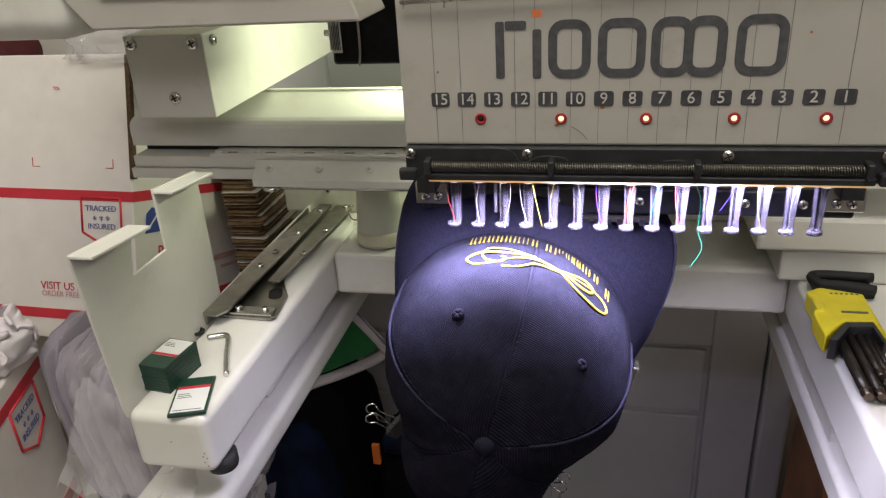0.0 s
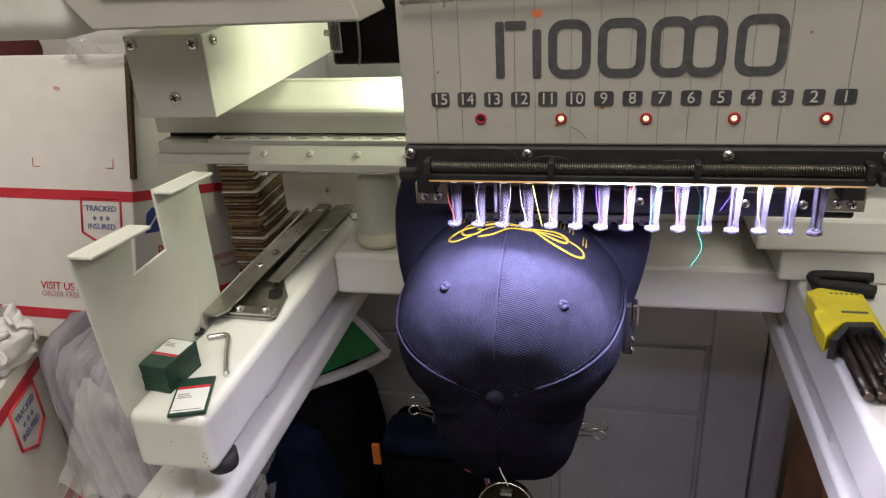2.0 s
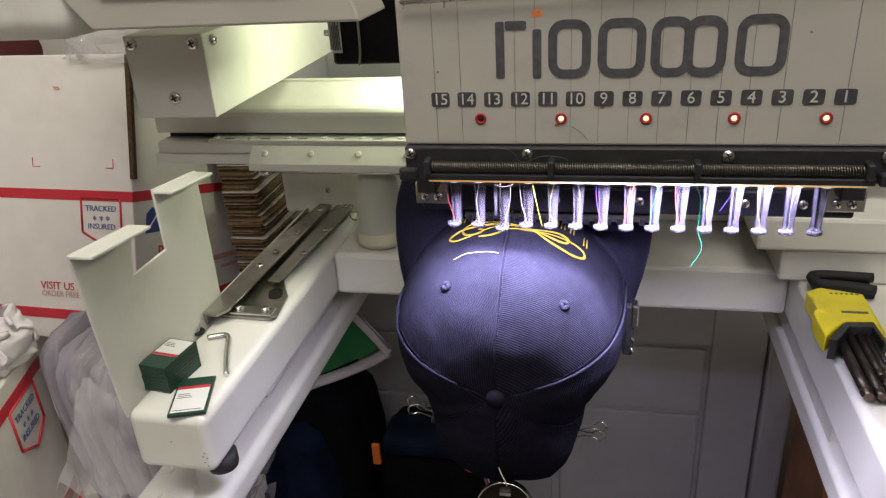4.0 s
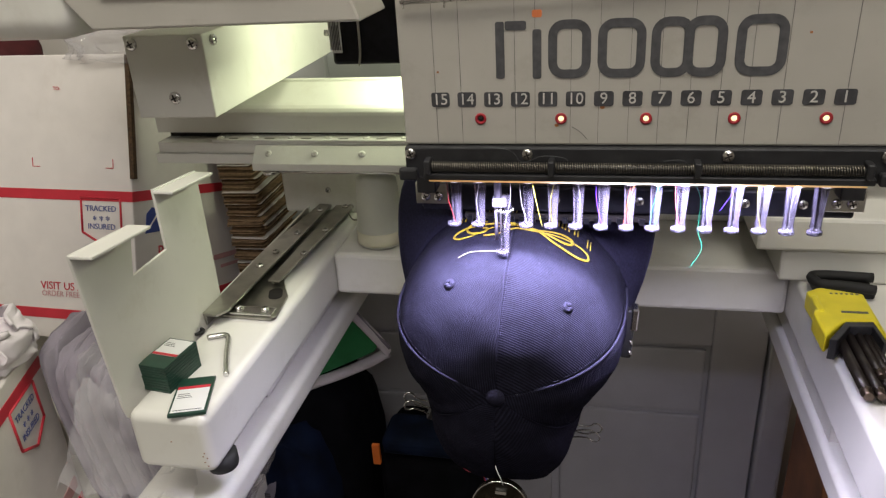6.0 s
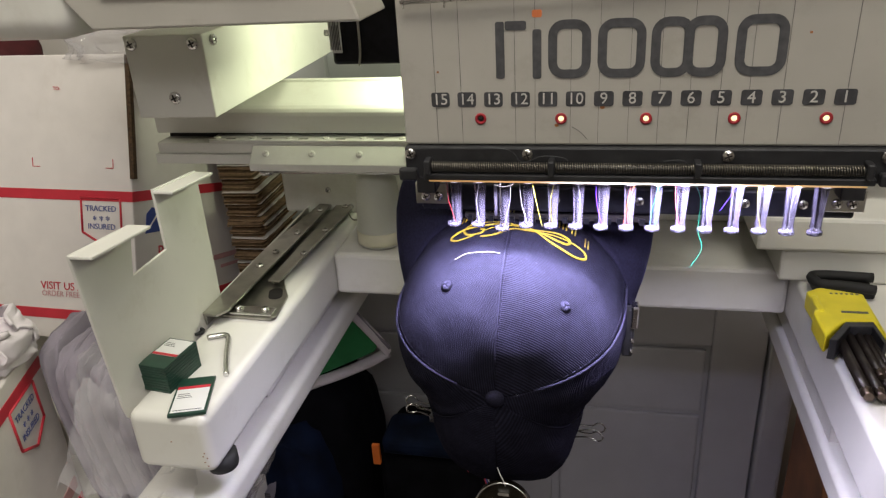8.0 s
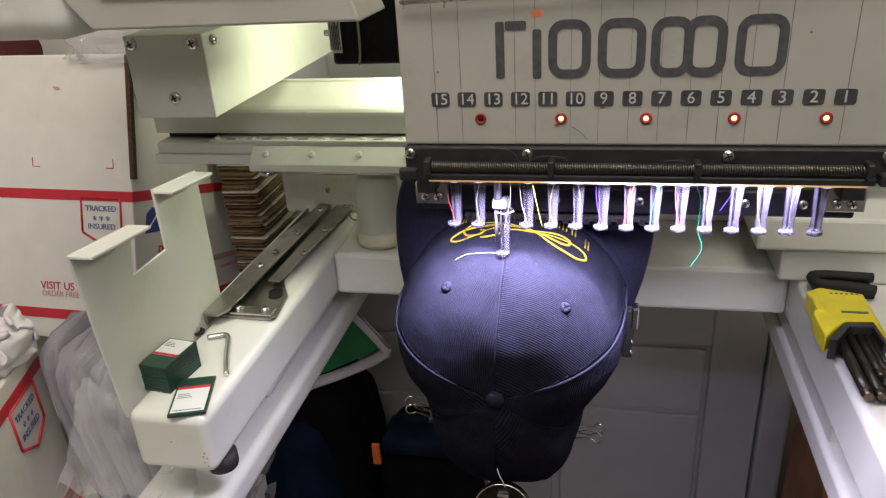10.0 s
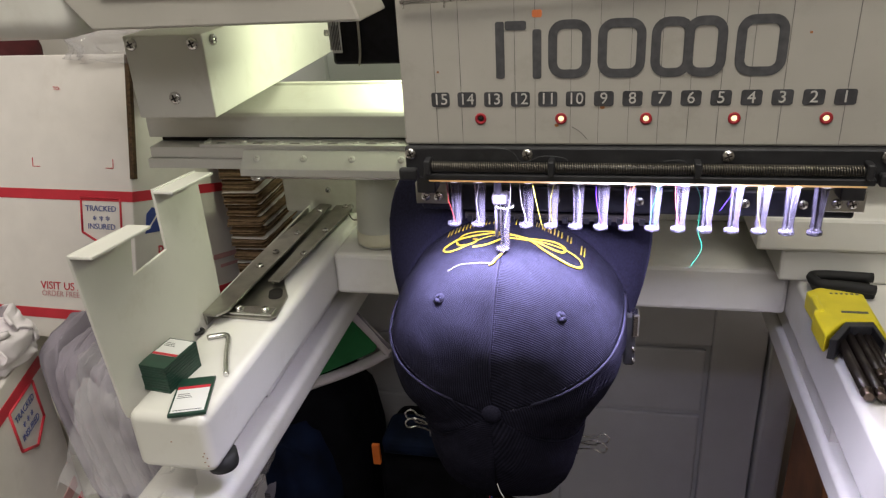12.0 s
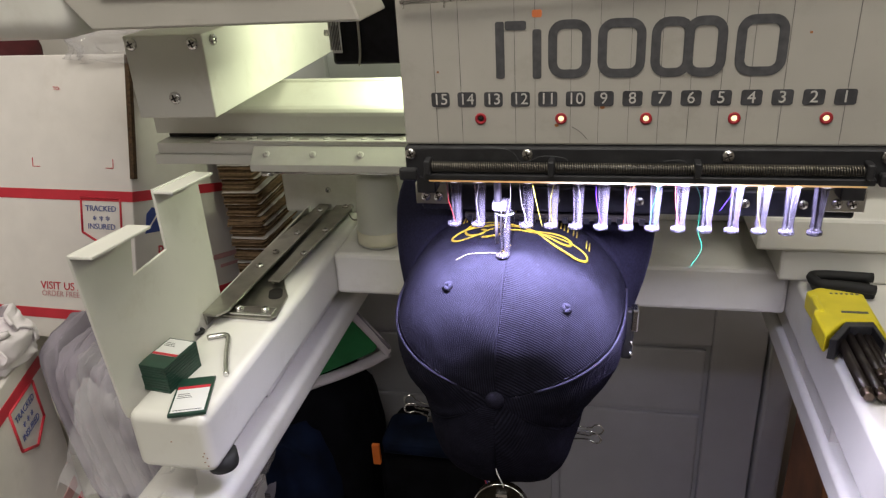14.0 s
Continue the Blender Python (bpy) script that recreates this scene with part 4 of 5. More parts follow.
def gauge():
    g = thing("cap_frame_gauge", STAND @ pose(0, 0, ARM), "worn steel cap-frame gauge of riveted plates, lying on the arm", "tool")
    part("base_plate", prism([(-0.306, 0.492), (-0.262, 0.490), (-0.2585, 0.494), (-0.263, 0.530), (-0.279, 0.560), (-0.281, 0.70), (-0.284, 0.742), (-0.30, 0.745), (-0.306, 0.72)], 0.001, 0.0032, 0.0005), M_BRUSHED, g)
    part("long_arm", prism([(-0.3148, 0.478), (-0.302, 0.476), (-0.296, 0.486), (-0.291, 0.600), (-0.2875, 0.720), (-0.302, 0.722), (-0.3145, 0.60)], 0.010, 0.0125, 0.0006), M_BRUSHED, g)
    part("upright_web", box(-0.3150, -0.3132, 0.480, 0.715, 0.0, 0.0098, 0.0004), M_BRUSHED, g)
    part("second_arm", prism([(-0.287, 0.545), (-0.276, 0.545), (-0.263, 0.715), (-0.275, 0.745), (-0.285, 0.73)], 0.0075, 0.0095, 0.0006), M_BRUSHED, g)
    part("second_web", box(-0.2855, -0.2840, 0.55, 0.72, 0.0034, 0.0074), M_BRUSHED, g)
    part("foot_block", box(-0.300, -0.262, 0.4925, 0.5045, 0.0033, 0.0062, 0.001), M_STEEL, g)
    part("slot_mark", prism(rounded(0.012, 0.020, 0.0055), 0.0032, 0.0036, m=pose(-0.275, 0.532, 0, 0, 0, 20)), M_DARKSTEEL, g)
    for x, y, z in ((-0.294, 0.499, 0.0062), (-0.270, 0.499, 0.0062), (-0.303, 0.565, 0.0125), (-0.300, 0.595, 0.0125), (-0.296, 0.64, 0.0125), (-0.294, 0.70, 0.0125), (-0.274, 0.60, 0.0095), (-0.272, 0.655, 0.0095), (-0.272, 0.72, 0.0095)):
        screw(g, pose(x, y, z), 0.0034, 0.0026)
    # bolts left standing at the far end, and a loose wire loop
    for x, y, h in ((-0.297, 0.736, 0.014), (-0.284, 0.744, 0.011), (-0.268, 0.748, 0.016)):
        part("bolt", lathe([(0.0028, 0.0), (0.0028, h - 0.005), (0.0052, h - 0.005), (0.0052, h - 0.001), (0.0040, h), (0, h)], 8, m=pose(x, y, 0.0034)), M_STEEL, g, "upright steel bolt")
    part("wire_loop", tube(smooth_line([(-0.262, 0.742, 0.004), (-0.250, 0.736, 0.003), (-0.246, 0.715, 0.003), (-0.256, 0.700, 0.003), (-0.266, 0.712, 0.005)], 5), 0.0008, 5), M_SPRING, g)
    part("rubber_ring", lathe([(0.0034, 0.0004), (0.0050, 0.0002), (0.0058, 0.0013), (0.0050, 0.0026), (0.0036, 0.0024), (0.0030, 0.0013), (0.0034, 0.0004)], 24, m=pose(-0.3155, 0.4675, 0.0)), M_RUBBER, g)


gauge()


def needle_case(m, label, n, w, d, h, lab_y):
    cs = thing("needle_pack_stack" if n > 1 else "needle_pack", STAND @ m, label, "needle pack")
    for k in range(n):
        part("pack", box(-w / 2 + 0.0004 * (k % 2), w / 2, -d / 2 + 0.0002 * ((k * 3) % 4), d / 2, k * h, k * h + h - 0.0002, 0.0004), M_GREEN, cs)
    z = n * h - 0.0002
    y0, y1, red = lab_y[0] * d, lab_y[1] * d, lab_y[2] * d
    lab = part("paper_label", box(-w * 0.44, w * 0.44, y0, y1, z, z + 0.0002), M_LABEL, cs, "white printed paper label")
    part("red_band", box(-w * 0.44, w * 0.44, red, red + d * 0.07, z + 0.0002, z + 0.0004), M_PRED, lab)
    ym = (y0 + y1) / 2
    for k in range(3):
        part("print_bar", box(-w * 0.38, -w * (0.08 - 0.05 * k), ym + d * (0.13 - 0.05 * k), ym + d * (0.145 - 0.05 * k), z + 0.0002, z + 0.0003), M_DARKGREY, lab)
    part("print_bar", box(-w * 0.38, w * 0.36, y0 + d * 0.04, y0 + d * 0.055, z + 0.0002, z + 0.0003), M_DARKGREY, lab)


needle_case(pose(-0.3028, 0.4062, ARM, 0, 0, -7.6), "stack of dark green labelled needle packs on the arm", 9, 0.0235, 0.037, 0.0024, (-0.10, 0.46, -0.10))
needle_case(pose(-0.2752, 0.3845, ARM, 0, 0, 18), "single dark green needle pack with a paper label on the arm", 1, 0.0258, 0.0434, 0.0028, (-0.45, 0.24, 0.17))
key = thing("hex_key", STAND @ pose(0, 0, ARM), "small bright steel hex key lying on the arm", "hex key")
part("shaft", tube(smooth_line([(-0.302, 0.458, 0.0022), (-0.290, 0.463, 0.0022), (-0.2845, 0.459, 0.0022), (-0.275, 0.437, 0.0022), (-0.2625, 0.411, 0.0022)], 5), 0.0022, 6), M_STEEL, key)

bottle = thing("oil_bottle", STAND @ pose(-0.213, 0.655, ARM), "milky plastic oil bottle, nearly empty, on the cross beam", "bottle")
part("bottle_body", lathe([(0.0, 0.0005), (0.0215, 0.0005), (0.0238, 0.003), (0.0238, 0.014), (0.0226, 0.022), (0.0216, 0.040), (0.0196, 0.066), (0.0150, 0.076), (0.008, 0.080), (0.006, 0.084), (0, 0.084)], 32), M_BOTTLE, bottle, "", True)
part("oil", lathe([(0.0239, 0.0035), (0.0240, 0.006), (0.0238, 0.0165)], 32), M_OIL, bottle)


vial = thing("small_bottle", STAND @ pose(-0.158, 0.690, ARM + 0.0095), "small clear bottle with a red cap lying on the cross beam", "bottle")
part("glass", lathe([(0.0, -0.016), (0.0080, -0.016), (0.0088, -0.012), (0.0088, 0.004), (0.0055, 0.008), (0.0055, 0.010), (0, 0.010)], 20, m=pose(0, 0, 0, 0, 90, 20)), M_BOTTLE, vial)
part("cap", lathe([(0.0, 0.0085), (0.0075, 0.0085), (0.0075, 0.018), (0.0062, 0.0195), (0, 0.0195)], 20, m=pose(0, 0, 0, 0, 90, 20)), M_PRED, vial, "red screw cap")


M_KEY = material("oiled_black_steel", (0.020, 0.015, 0.012), 0.38, 0.3, vary=0.3, scale=90, bump=0.1)
M_KEYTIP = material("worn_key_steel", (0.10, 0.075, 0.06), 0.30, 0.9, vary=0.4, scale=200, bump=0.1)


def hex_set():
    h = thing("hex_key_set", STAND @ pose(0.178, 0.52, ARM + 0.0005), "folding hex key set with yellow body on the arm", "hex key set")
    part("body", prism([(-0.0216, -0.036), (-0.0037, -0.0129), (0.0155, -0.0112), (0.0168, -0.034), (0.0190, -0.034), (0.0200, 0.0293), (-0.0090, 0.0376), (-0.0200, 0.0300), (-0.0185, 0.006), (-0.0225, -0.004)], 0.003, 0.018, 0.0016), M_YELLOW, h)
    part("grip_rib", box(-0.0192, -0.0135, -0.002, 0.022, 0.010, 0.0195, 0.002), M_YELLOW, h)
    part("mark_bar", box(-0.0030, 0.0150, -0.0022, 0.0006, 0.018, 0.0183, 0), M_DARKGREY, h)
    for k in range(6):
        part("print_bar", box(-0.004 + k * 0.0036, -0.002 + k * 0.0036, 0.0265, 0.0285, 0.018, 0.0182), M_DARKGREY, h)
    part("cheek", prism([(-0.0198, -0.0388), (-0.0034, -0.0136), (0.0155, -0.0118), (0.0166, -0.0400), (0.0140, -0.0400), (0.0132, -0.0190), (-0.0020, -0.0200), (-0.0130, -0.0375), (-0.0150, -0.0400)], 0.001, 0.0172, 0.0006), M_BLACK, h, "black end cheek")
    for x, ln, z0, r in ((-0.0085, -0.086, 0.0085, 0.0040), (-0.0008, -0.085, 0.0085, 0.0034), (0.0050, -0.064, 0.0095, 0.0029), (0.0096, -0.060, 0.0090, 0.0025), (0.0130, -0.056, 0.0090, 0.0021),
                         (-0.0048, -0.082, 0.0045, 0.0030), (0.0030, -0.083, 0.0040, 0.0030), (0.0085, -0.080, 0.0040, 0.0028)):
        part("key", tube([(x, -0.017, z0), (x + 0.0005, ln, z0 - 0.001)], r, 6), M_KEY, h)
        part("key_tip", tube([(x + 0.0005, ln + 0.002, z0 - 0.001), (x + 0.0005, ln - 0.001, z0 - 0.001), (x + 0.0005, ln - 0.002, z0 - 0.001), (x + 0.0005, ln - 0.005, z0 - 0.001)], [r * 1.02, r * 0.98, r * 0.72, r * 0.80], 8), M_KEYTIP if z0 > 0.005 else M_KEY, h)
    hk = thing("black_clamp", STAND @ pose(0.192, 0.583, ARM + 0.0005), "black bent steel clamp lying behind the hex keys", "clamp")
    part("clamp_arm", tube(smooth_line([(0.022, -0.012, 0.010), (0.0, -0.010, 0.012), (-0.018, -0.008, 0.012), (-0.021, 0.004, 0.012), (-0.010, 0.008, 0.012), (0.025, 0.006, 0.012)], 5), 0.0042, 8), M_RUBBER, hk)
    part("clamp_foot", box(-0.02, 0.024, -0.010, 0.010, 0.0, 0.0075, 0.002), M_RUBBER, hk)


hex_set()

# ---------------- parcels, clothes and bags ----------------


def parcel(name, m, w, d, h, label, stripe):
    """A white printed shipping box; the front faces -y, the origin is its front right lower corner."""
    bx = thing(name, m, label, "box")
    body = part("carton", box(-w, 0, 0, d, 0, h, 0.002), M_BOX, bx)
    for z in stripe:
        part("stripe", box(-w + 0.001, 0.0005, -0.0008, 0.0002, z, z + 0.0135), M_PRED, body)
        part("stripe", box(-0.0002, 0.0008, 0.0, d - 0.001, z, z + 0.0135), M_PRED, body)
    return bx, body


def shield(parent, m, s):
    """A red outlined badge with two blue words and stars."""
    line = [(-0.5, 0.42), (0.5, 0.42), (0.5, -0.35), (0, -0.62), (-0.5, -0.35)]
    for k in range(len(line)):
        a, b = Vector((*line[k], 0)) * s, Vector((*line[(k + 1) % 5], 0)) * s
        part("badge_line", tube([m @ a, m @ b], s * 0.028, 4), M_PRED, parent)
    words("badge_word", "TRACKED", s * 0.175, M_PBLUE, parent, m @ pose(0, 0.18 * s, 0))
    words("badge_stars", "* * *", s * 0.24, M_PBLUE, parent, m @ pose(0, -0.08 * s, 0))
    words("badge_word", "INSURED", s * 0.175, M_PBLUE, parent, m @ pose(0, -0.22 * s, 0))


def parcels():
    m = BOX_AT
    bx, body = parcel("shipping_box", m, 0.36, 0.29, 0.38, "large white shipping box with red stripes and blue print", (0.192, 0.028))
    f = lambda x, z: Matrix.Translation((x, -0.001, z)) @ FRONT
    shield(body, f(-0.048, 0.171), 0.060)
    words("print", "TO:", 0.0065, M_PRED, body, f(-0.105, 0.337))
    words("print", "VISIT US A", 0.0150, M_PRED, body, f(-0.116, 0.0735))
    words("print", "ORDER FREE S", 0.0108, M_PALEPRINT, body, f(-0.115, 0.0625))
    part("print_bar", box(-0.115, -0.03, -0.0010, -0.0002, 0.018, 0.021), M_PRED, body)
    for x, s in ((-0.150, 1), (-0.026, -1)):
        part("corner_mark", box(min(x, x + 0.011 * s), max(x, x + 0.011 * s), -0.001, -0.0002, 0.2350, 0.2358), M_PRED, body)
        part("corner_mark", box(x - 0.0004, x + 0.0004, -0.001, -0.0002, 0.2358, 0.247), M_PRED, body)
    part("torn_edge", box(-0.0015, 0.0050, -0.0012, 0.0060, 0.222, 0.379, 0.0005), M_KRAFTEDGE, body, "open corrugated edge of the flap")
    sd = lambda y, z: Matrix.Translation((0.0010, y, z)) @ Matrix.Rotation(radians(90), 4, "Z") @ Matrix.Rotation(radians(90), 4, "X")
    part("emblem", prism([(0, 0), (0.040, 0), (0.040, 0.030), (0.016, 0.034), (0.004, 0.026)], 0, 0.0006, m=sd(0.022, 0.148)), M_PBLUE, body)
    part("emblem_line", prism([(0.006, 0.004), (0.032, 0.026), (0.030, 0.028), (0.005, 0.006)], 0.0006, 0.0009, m=sd(0.022, 0.148)), M_BOX, body)
    words("print", "PR", 0.026, M_PRED, body, sd(0.062, 0.118))
    part("print_bar", box(0.0002, 0.001, 0.19, 0.27, 0.085, 0.093), M_PALEPRINT, body)
    part("print_bar", box(0.0002, 0.001, 0.21, 0.27, 0.070, 0.075), M_PALEPRINT, body)
    # a second box, nearer, beside the wrapped clothes
    m2 = pose(-0.5420, 0.3400, 0.5805, 0, 0, 18.4)
    b2, body2 = parcel("shipping_box", m2, 0.26, 0.30, 0.236, "white shipping box with red stripes beside wrapped clothes", (0.204,))
    shield(body2, sd(0.236, 0.177), 0.064)
    part("print_bar", box(0.0002, 0.001, 0.17, 0.29, 0.030, 0.046), M_PALEPRINT, body2)
    part("stripe", box(0.0, 0.0009, 0.10, 0.295, 0.005, 0.016), M_PRED, body2)


BOX_AT = pose(-0.5964, 0.7482, 0.7364, -16.7, 0, -2.1)
M_PALEPRINT = material("faded_red_print", (0.60, 0.33, 0.33), 0.5, vary=0.08, bump=0)
parcels()


def card_stack():
    st = thing("cardboard_stack", pose(-0.512, 0.985, 0.0), "stack of flattened brown cardboard boxes with ragged edges behind the machine", "cardboard")
    part("plinth", box(-0.055, -0.004, 0.006, 0.12, 0.0, 0.70), M_KRAFT, st)
    rnd = random.Random(4)
    z, k = 0.7005, 0
    while z < 0.955:
        h = rnd.uniform(0.0045, 0.0085)
        dx, dy = rnd.uniform(-0.006, 0.005), rnd.uniform(-0.006, 0.006)
        bm = bmesh.new()
        # two liners with the fluted core between, each with its own worn outline
        for z0, z1, cut, mi in ((0.0, 0.0012, 0.0, 0), (0.0012, h - 0.0016, 0.0014, 1), (h - 0.0016, h - 0.0004, 0.0003, 0 if k % 3 else 2)):
            edge = [(-0.056, 0.12), (-0.056, dy + cut)]
            edge += [(-0.056 + (0.056 + dx - cut) * n / 6, dy + cut + rnd.uniform(-0.0011, 0.0011)) for n in range(1, 6)]
            edge += [(dx - cut - 0.002, dy + cut), (dx - cut, dy + cut + 0.003)]
            edge += [(dx - cut + rnd.uniform(-0.0011, 0.0011), dy + 0.014 * n) for n in range(1, 8)] + [(dx - cut, 0.12)]
            prism(edge, z0, z1, bm=bm, mi=mi)
        t = part("sheet", bm, [M_KRAFT, M_KRAFTEDGE, M_BOX], st)
        t.matrix_basis = pose(0, 0, z, rnd.uniform(-0.5, 0.5), rnd.uniform(-1.5, 0.5), rnd.uniform(-3, 3))
        z += h + rnd.uniform(0.0, 0.0012)
        k += 1


card_stack()


def lump(name, parent, size, mat, seed, amp=0.12, freq=2.2, n=28, fold=0.0, fold_n=7):
    """A soft heap of cloth: a squashed box-like form with folds."""
    bm = bmesh.new()
    bmesh.ops.create_uvsphere(bm, u_segments=n * 2, v_segments=n, radius=1)
    off = Vector((seed * 3.1, seed * 1.7, seed))
    for v in bm.verts:
        p = v.co.copy()
        q = Vector([math.copysign(abs(c) ** 0.55, c) for c in p])
        k = 1 + amp * noise.noise(p * freq + off) + amp * 0.5 * noise.noise(p * freq * 2.7 + off)
        k += fold * math.sin(fold_n * (p.x * 0.9 + 0.5 * p.z) + 3 * noise.noise(p * 1.3 + off))
        v.co = Vector((q.x * size[0] * k, q.y * size[1] * k, max((q.z * k + 1) * size[2], 0)))
    return part(name, bm, mat, parent, "", True)


def clothes():
    wr = thing("wrapped_garments", pose(-0.487, 0.650, 0.5805, 0, 0, 8), "grey folded garments in clear plastic film on the bench", "clothes")
    for k in range(9):
        g = lump("garment", wr, (0.055, 0.062, 0.122), M_CLOTHGREY, k + 1, 0.07, 2.4, 22, 0.016, 9)
        g.matrix_basis = pose(-0.085 + 0.0180 * k, 0.012 - 0.006 * k, 0, 0, -8 - k % 3, -6 + 2 * (k % 2)) @ Matrix.Diagonal((0.21, 1, 1.03 - 0.03 * k - 0.03 * (k % 2), 1))
    lump("film", wr, (0.098, 0.078, 0.125), M_FILM, 9, 0.09, 3.6, 40, 0.02, 18)
    bm = bmesh.new()
    rows = []
    for j in range(26):
        row = []
        for i in range(16):
            u, v = i / 15, j / 25
            x, y = -0.060 + 0.130 * u + 0.060 * v, -0.070 - 0.165 * v - 0.02 * u
            z = 0.230 - 0.004 * v - 0.05 * u * (1 - v) + 0.016 * noise.noise(Vector((x * 40, y * 30, 2))) + 0.006 * math.sin(i * 1.7 + 0.25 * j)
            row.append(bm.verts.new((x, y, z)))
        rows.append(row)
    for a, b in zip(rows, rows[1:]):
        for k in range(15):
            bm.faces.new((a[k], a[k + 1], b[k + 1], b[k])).smooth = True
    part("film_tail", bm, M_FILM, wr)
    wc = thing("white_cloth", pose(-0.664, 0.575, 0.8170), "crumpled white cotton cloth with a coral edge on the box", "cloth")
    lump("cloth", wc, (0.060, 0.040, 0.026), M_CLOTHWHITE, 21, 0.16, 2.6, 34, 0.05, 8)
    for s in range(3):
        bm = bmesh.new()
        rows = []
        for j in range(16):
            v = j / 15
            row = []
            for i in range(61):
                u = i / 60
                amp = 0.006 + 0.013 * v
                q = Vector((u * 3 + s * 5, v * 1.5, s))
                x = -0.075 + 0.135 * u + 0.010 * noise.noise(q * 2)
                y = -0.035 + 0.030 * s + amp * math.sin(u * (15 + 2 * s) + s * 2 + 2.2 * noise.noise(q)) - 0.014 * v * v
                z = 0.022 + v * (0.062 - 0.026 * u + 0.012 * noise.noise(q * 3)) - 0.010 * max(0.0, v - 0.8) * 5 * (0.4 + noise.noise(q * 5))
                row.append(bm.verts.new((x, y, z)))
            rows.append(row)
        for a, b in zip(rows, rows[1:]):
            for k in range(60):
                bm.faces.new((a[k], a[k + 1], b[k + 1], b[k])).smooth = True
        so = part("ruffle", bm, M_CLOTHWHITE, wc).modifiers.new("cloth", "SOLIDIFY")
        so.thickness = 0.0022
    pk = lump("coral_edge", wc, (0.018, 0.018, 0.014), M_CLOTHPINK, 5, 0.12, 2, 16)
    pk.matrix_basis = pose(0.038, -0.045, 0.052)
    rd = thing("dark_red_cloth", pose(-1.02, 1.09, 0.653), "dark red cloth behind the shipping box", "cloth")
    lump("cloth", rd, (0.09, 0.06, 0.245), M_CLOTHRED, 8, 0.10, 2, 20)


clothes()
wrap = thing("plastic_film", pose(-0.60, 0.885, 1.080, -13, 2, 0), "crumpled clear plastic film on top of the shipping box", "plastic film")
lump("film", wrap, (0.075, 0.045, 0.022), M_FILM, 31, 0.25, 3.5, 30, 0.06, 14)


M_TAGGREY = material("grey_tag_cloth", (0.22, 0.21, 0.24), 0.8, vary=0.3, scale=60, bump=0.3)


def floor_bags():
    b = thing("dark_garment_pile", pose(-0.49, 0.96, 0.0), "pile of black and dark blue clothes on the floor", "clothes")
    lump("garment", b, (0.135, 0.11, 0.285), M_CLOTHBLACK, 3, 0.06, 2, 26, 0.015, 9)
    g2 = lump("garment", b, (0.11, 0.10, 0.262), M_CLOTHNAVY, 6, 0.08, 2.4, 26, 0.03, 12)
    g2.matrix_basis = pose(0.0, -0.105, 0.0)
    tag = part("garment_tag", prism([(-0.010, -0.014), (0.006, -0.018), (0.013, 0.004), (0.016, 0.020), (0.004, 0.013), (-0.004, 0.006)], 0, 0.0012, m=Matrix.Translation((0.047, -0.226, 0.515)) @ FRONT), M_TAGGREY, b, "pale grey printed tag")
    for k in range(3):
        part("print_bar", box(0.041, 0.051, -0.2285, -0.2273, 0.503 + 0.004 * k, 0.5045 + 0.004 * k), M_DARKGREY, tag)
    gb = thing("green_bag", pose(-0.385, 0.95, 0.555, 0, 0, 12), "green bag with a white trim lying on the clothes", "bag")
    bm = prism([(-0.075, 0.010), (0.045, 0.060), (0.052, 0.075), (-0.002, 0.150), (-0.04, 0.15)], -0.012, 0.012, 0.004, m=FRONT)
    part("bag_body", bm, M_CLOTHGREEN, gb)
    part("trim", tube(smooth_line([(-0.085, -0.013, 0.000), (0.0, -0.014, 0.030), (0.056, -0.014, 0.056), (0.060, -0.013, 0.072), (0.0, -0.013, 0.158)], 6), 0.0135, 10, flat=0.45), M_CLOTHWHITE, gb)
    part("cord", tube(smooth_line([(0.004, -0.013, 0.165), (0.045, -0.016, 0.10), (0.068, -0.016, 0.072), (0.060, -0.016, 0.062)], 6), 0.0035, 6), M_CLOTHGREY, gb)
    tb = thing("tool_bag", pose(-0.265, 0.90, 0.0), "black tool bag with an orange tag on the floor", "bag")
    part("bag", box(-0.056, 0.11, -0.05, 0.09, 0.0, 0.497, 0.022, 4), M_CLOTHBLACK, tb)
    part("lid", box(-0.046, 0.105, -0.054, 0.02, 0.4975, 0.530, 0.014, 4), M_CLOTHNAVY, tb)
    part("seam", tube([(-0.040, -0.0548, 0.508), (0.10, -0.0548, 0.508)], 0.0010, 5), M_CLOTHNAVY, tb)
    part("orange_tag", box(-0.0580, -0.0462, -0.0575, -0.0508, 0.484, 0.520, 0.001), M_ORTAG, tb)
    for k, c in enumerate(((0.5, 0.05, 0.08), (0.05, 0.08, 0.4), (0.4, 0.4, 0.45), (0.3, 0.05, 0.3))):
        part("loose_thread", tube(smooth_line([(0.07 + 0.01 * k, -0.052, 0.50), (0.09 + 0.006 * k, -0.060, 0.490), (0.11, -0.058 + 0.004 * k, 0.485), (0.125, -0.07, 0.43 + 0.02 * k)], 6), 0.0008, 5), material("loose_thread_end", c, 0.5, bump=0), tb)


floor_bags()

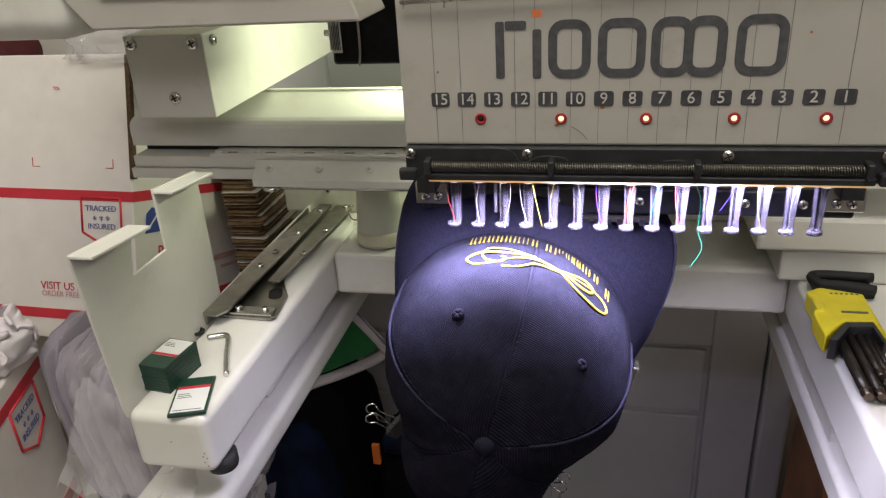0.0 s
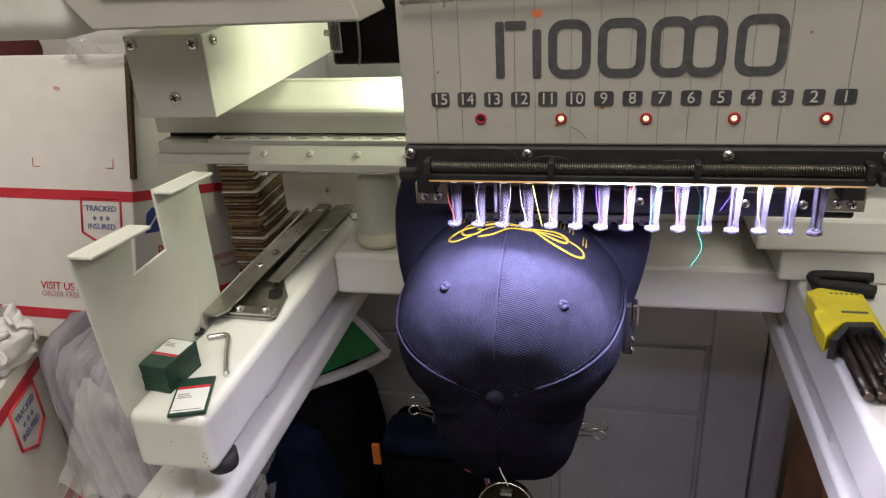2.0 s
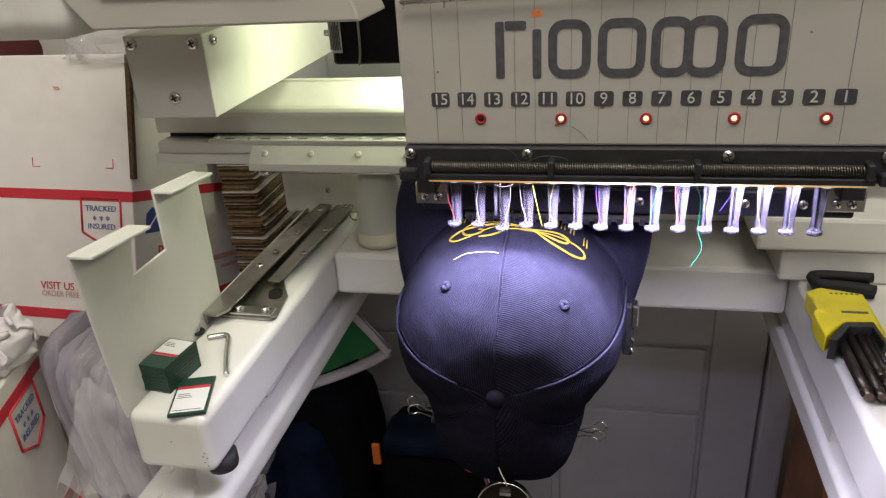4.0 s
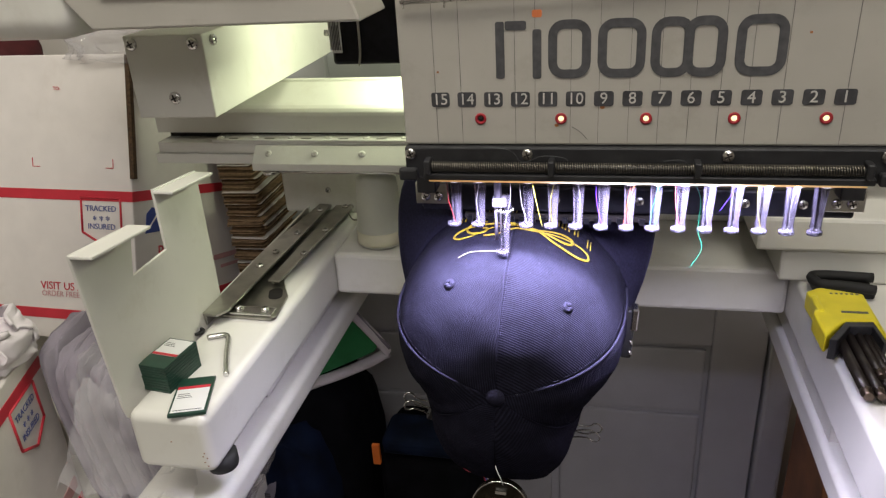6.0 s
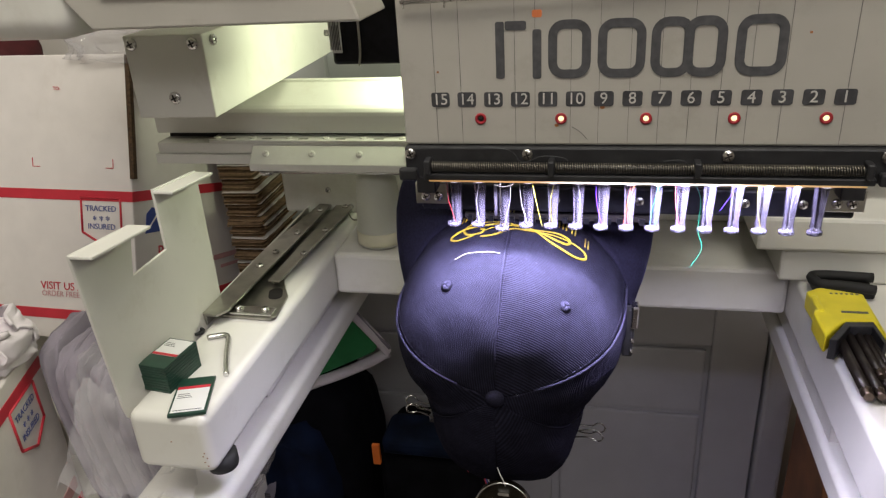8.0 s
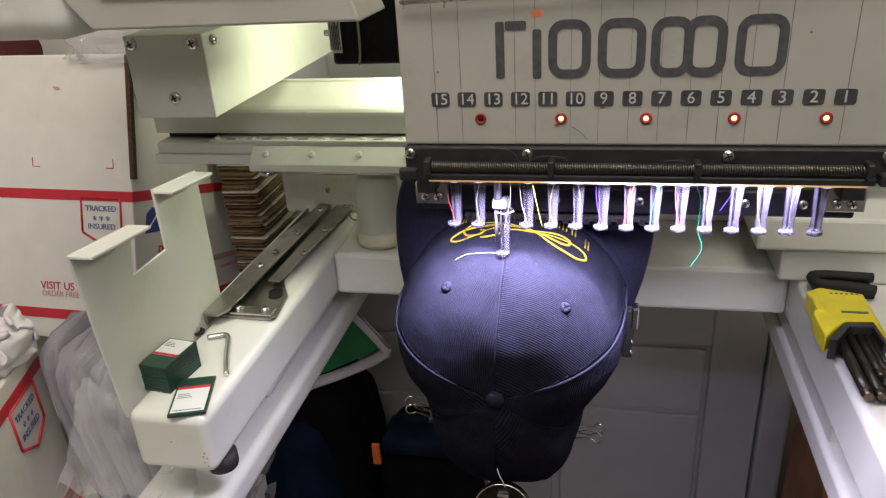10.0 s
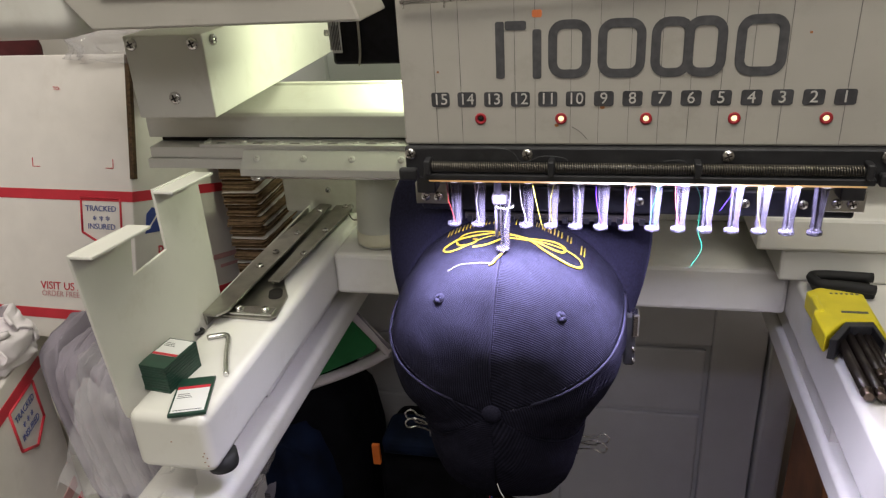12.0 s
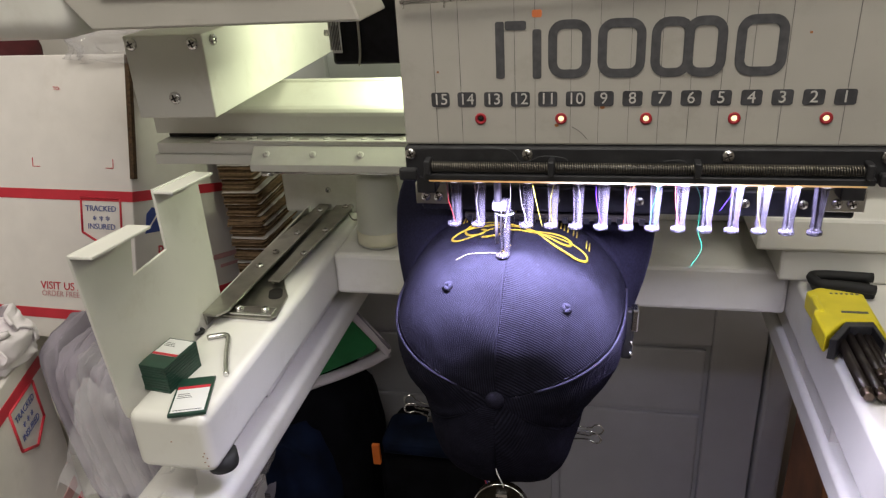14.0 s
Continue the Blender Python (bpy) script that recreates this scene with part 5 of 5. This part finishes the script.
# ---------------- what moves ----------------
TURN = [(0.0, 15.1, -50.3), (0.7, 15.1, -50.3), (0.8, 18.0, -50.3), (0.9, 20.6, -50.3), (1.0, 23.0, -50.3), (1.1, 20.2, -50.3), (1.2, 16.2, -50.2), (1.3, 13.2, -48.0),
        (1.4, 9.6, -41.5), (1.5, 5.2, -30.8), (1.6, 1.8, -18.5), (1.7, 0.5, -8.0), (1.8, 0.0, -2.0), (1.9, 0.0, 0.0), (2.5, 0.0, 0.0), (3.2, 0.0, 0.0), (4.4, 0.8, -0.2), (5.5, 2.0, -0.3),
        (6.0, 2.6, 0.8), (6.5, 0.0, 1.9), (7.0, 0.5, 1.6), (7.5, 0.85, 1.6), (8.0, 1.2, -0.4), (9.0, 1.3, -1.2), (10.0, 1.3, -1.8), (10.5, 1.2, -2.4), (11.0, 1.0, -7.4), (11.5, 0.3, -12.7),
        (12.0, -0.6, -17.4), (12.5, -1.3, -22.4), (13.0, -1.9, -23.6), (13.5, -0.1, -12.8), (14.0, 2.0, -2.0)]
STROKE = [(0.0, 0), (2.5, 0), (2.6, .12), (2.7, .93), (2.8, 1), (2.9, 1), (3.0, .94), (3.1, .3), (3.2, 0), (5.3, .85), (5.4, .95), (5.5, 1), (5.6, .0), (5.7, .5), (5.8, 1), (5.9, .4), (6.0, .85), (6.1, 1),
          (6.2, .96), (6.3, .9), (6.4, .12), (6.5, .15), (6.6, 1), (6.7, 1), (6.8, .3), (6.9, .85), (7.0, .96), (7.1, .2), (7.2, .1), (7.3, .9), (7.4, .95), (7.5, 1), (7.6, .4), (7.7, .05), (7.8, .93), (7.9, .88), (8.0, .1), (8.1, 1), (8.2, .97)]
STROKE += [(round(8.3 + 0.1 * k, 1), (1.0, 0.1, 0.9, 0.6, 0.1)[k % 5]) for k in range(20)]
STROKE += [(10.3, 1), (10.4, .1), (10.5, .5), (10.6, .9), (10.7, .1), (10.8, .97), (10.9, .1), (11.0, .95), (11.1, .1), (11.2, .8), (11.3, .2), (11.4, .95), (11.5, .8), (11.6, .1), (11.7, .9), (11.8, .08),
           (11.9, .9), (12.0, .75), (12.1, .1), (12.2, .95), (12.3, .75), (12.4, .1), (12.5, .85), (12.6, .2), (12.7, .9), (12.8, 1), (12.9, .2), (13.0, .7), (13.1, .1), (13.2, .9), (13.3, .88), (13.4, .6), (13.5, .2), (13.6, .9), (13.7, 1), (13.8, .08), (13.9, .6), (14.0, .96)]
STROKE = [r for r in STROKE if not 3.2 < r[0] < 5.3] + [(round(3.3 + 0.1 * k, 1), (0.8, 1.0, 0.1, 0.9, 0.3)[k % 5]) for k in range(20)]
STROKE.sort()


def motions():
    at = [(t, pose(AX, d / 1000, AZ, 0, a, 0)) for t, a, d in TURN]
    for ob in (cap, cap_frame, SPOOL):
        walk(ob, at)
    for ob, (m, _) in zip(CLIP_OBS, CLIPS):
        walk(ob, [(t, p @ m) for t, p in at])
    walk(GANTRY, [(t, pose(0, d / 1000, 0)) for t, a, d in TURN])
    walk(CARRIAGE, [(t, pose(0.109 * radians(a), d / 1000, 0)) for t, a, d in TURN])
    walk(MOVING_FOOT, [(t, pose(FOOT_X[2], FOOT_Y, FOOT_Z - 0.0245 * s)) for t, s in STROKE])
    # new thread is drawn up through the cloth and laid down
    walk(TAIL, [(0.0, pose(0, 0.012, -0.012)), (3.1, pose(0, 0.012, -0.012)), (3.4, pose(0, 0, 0)), (14.0, pose(0, 0, 0))])
    walk(STITCHES, [(0.0, pose(0, 0.012, -0.012)), (10.9, pose(0, 0.012, -0.012)), (11.2, pose(0, 0, 0)), (14.0, pose(0, 0, 0))])


motions()
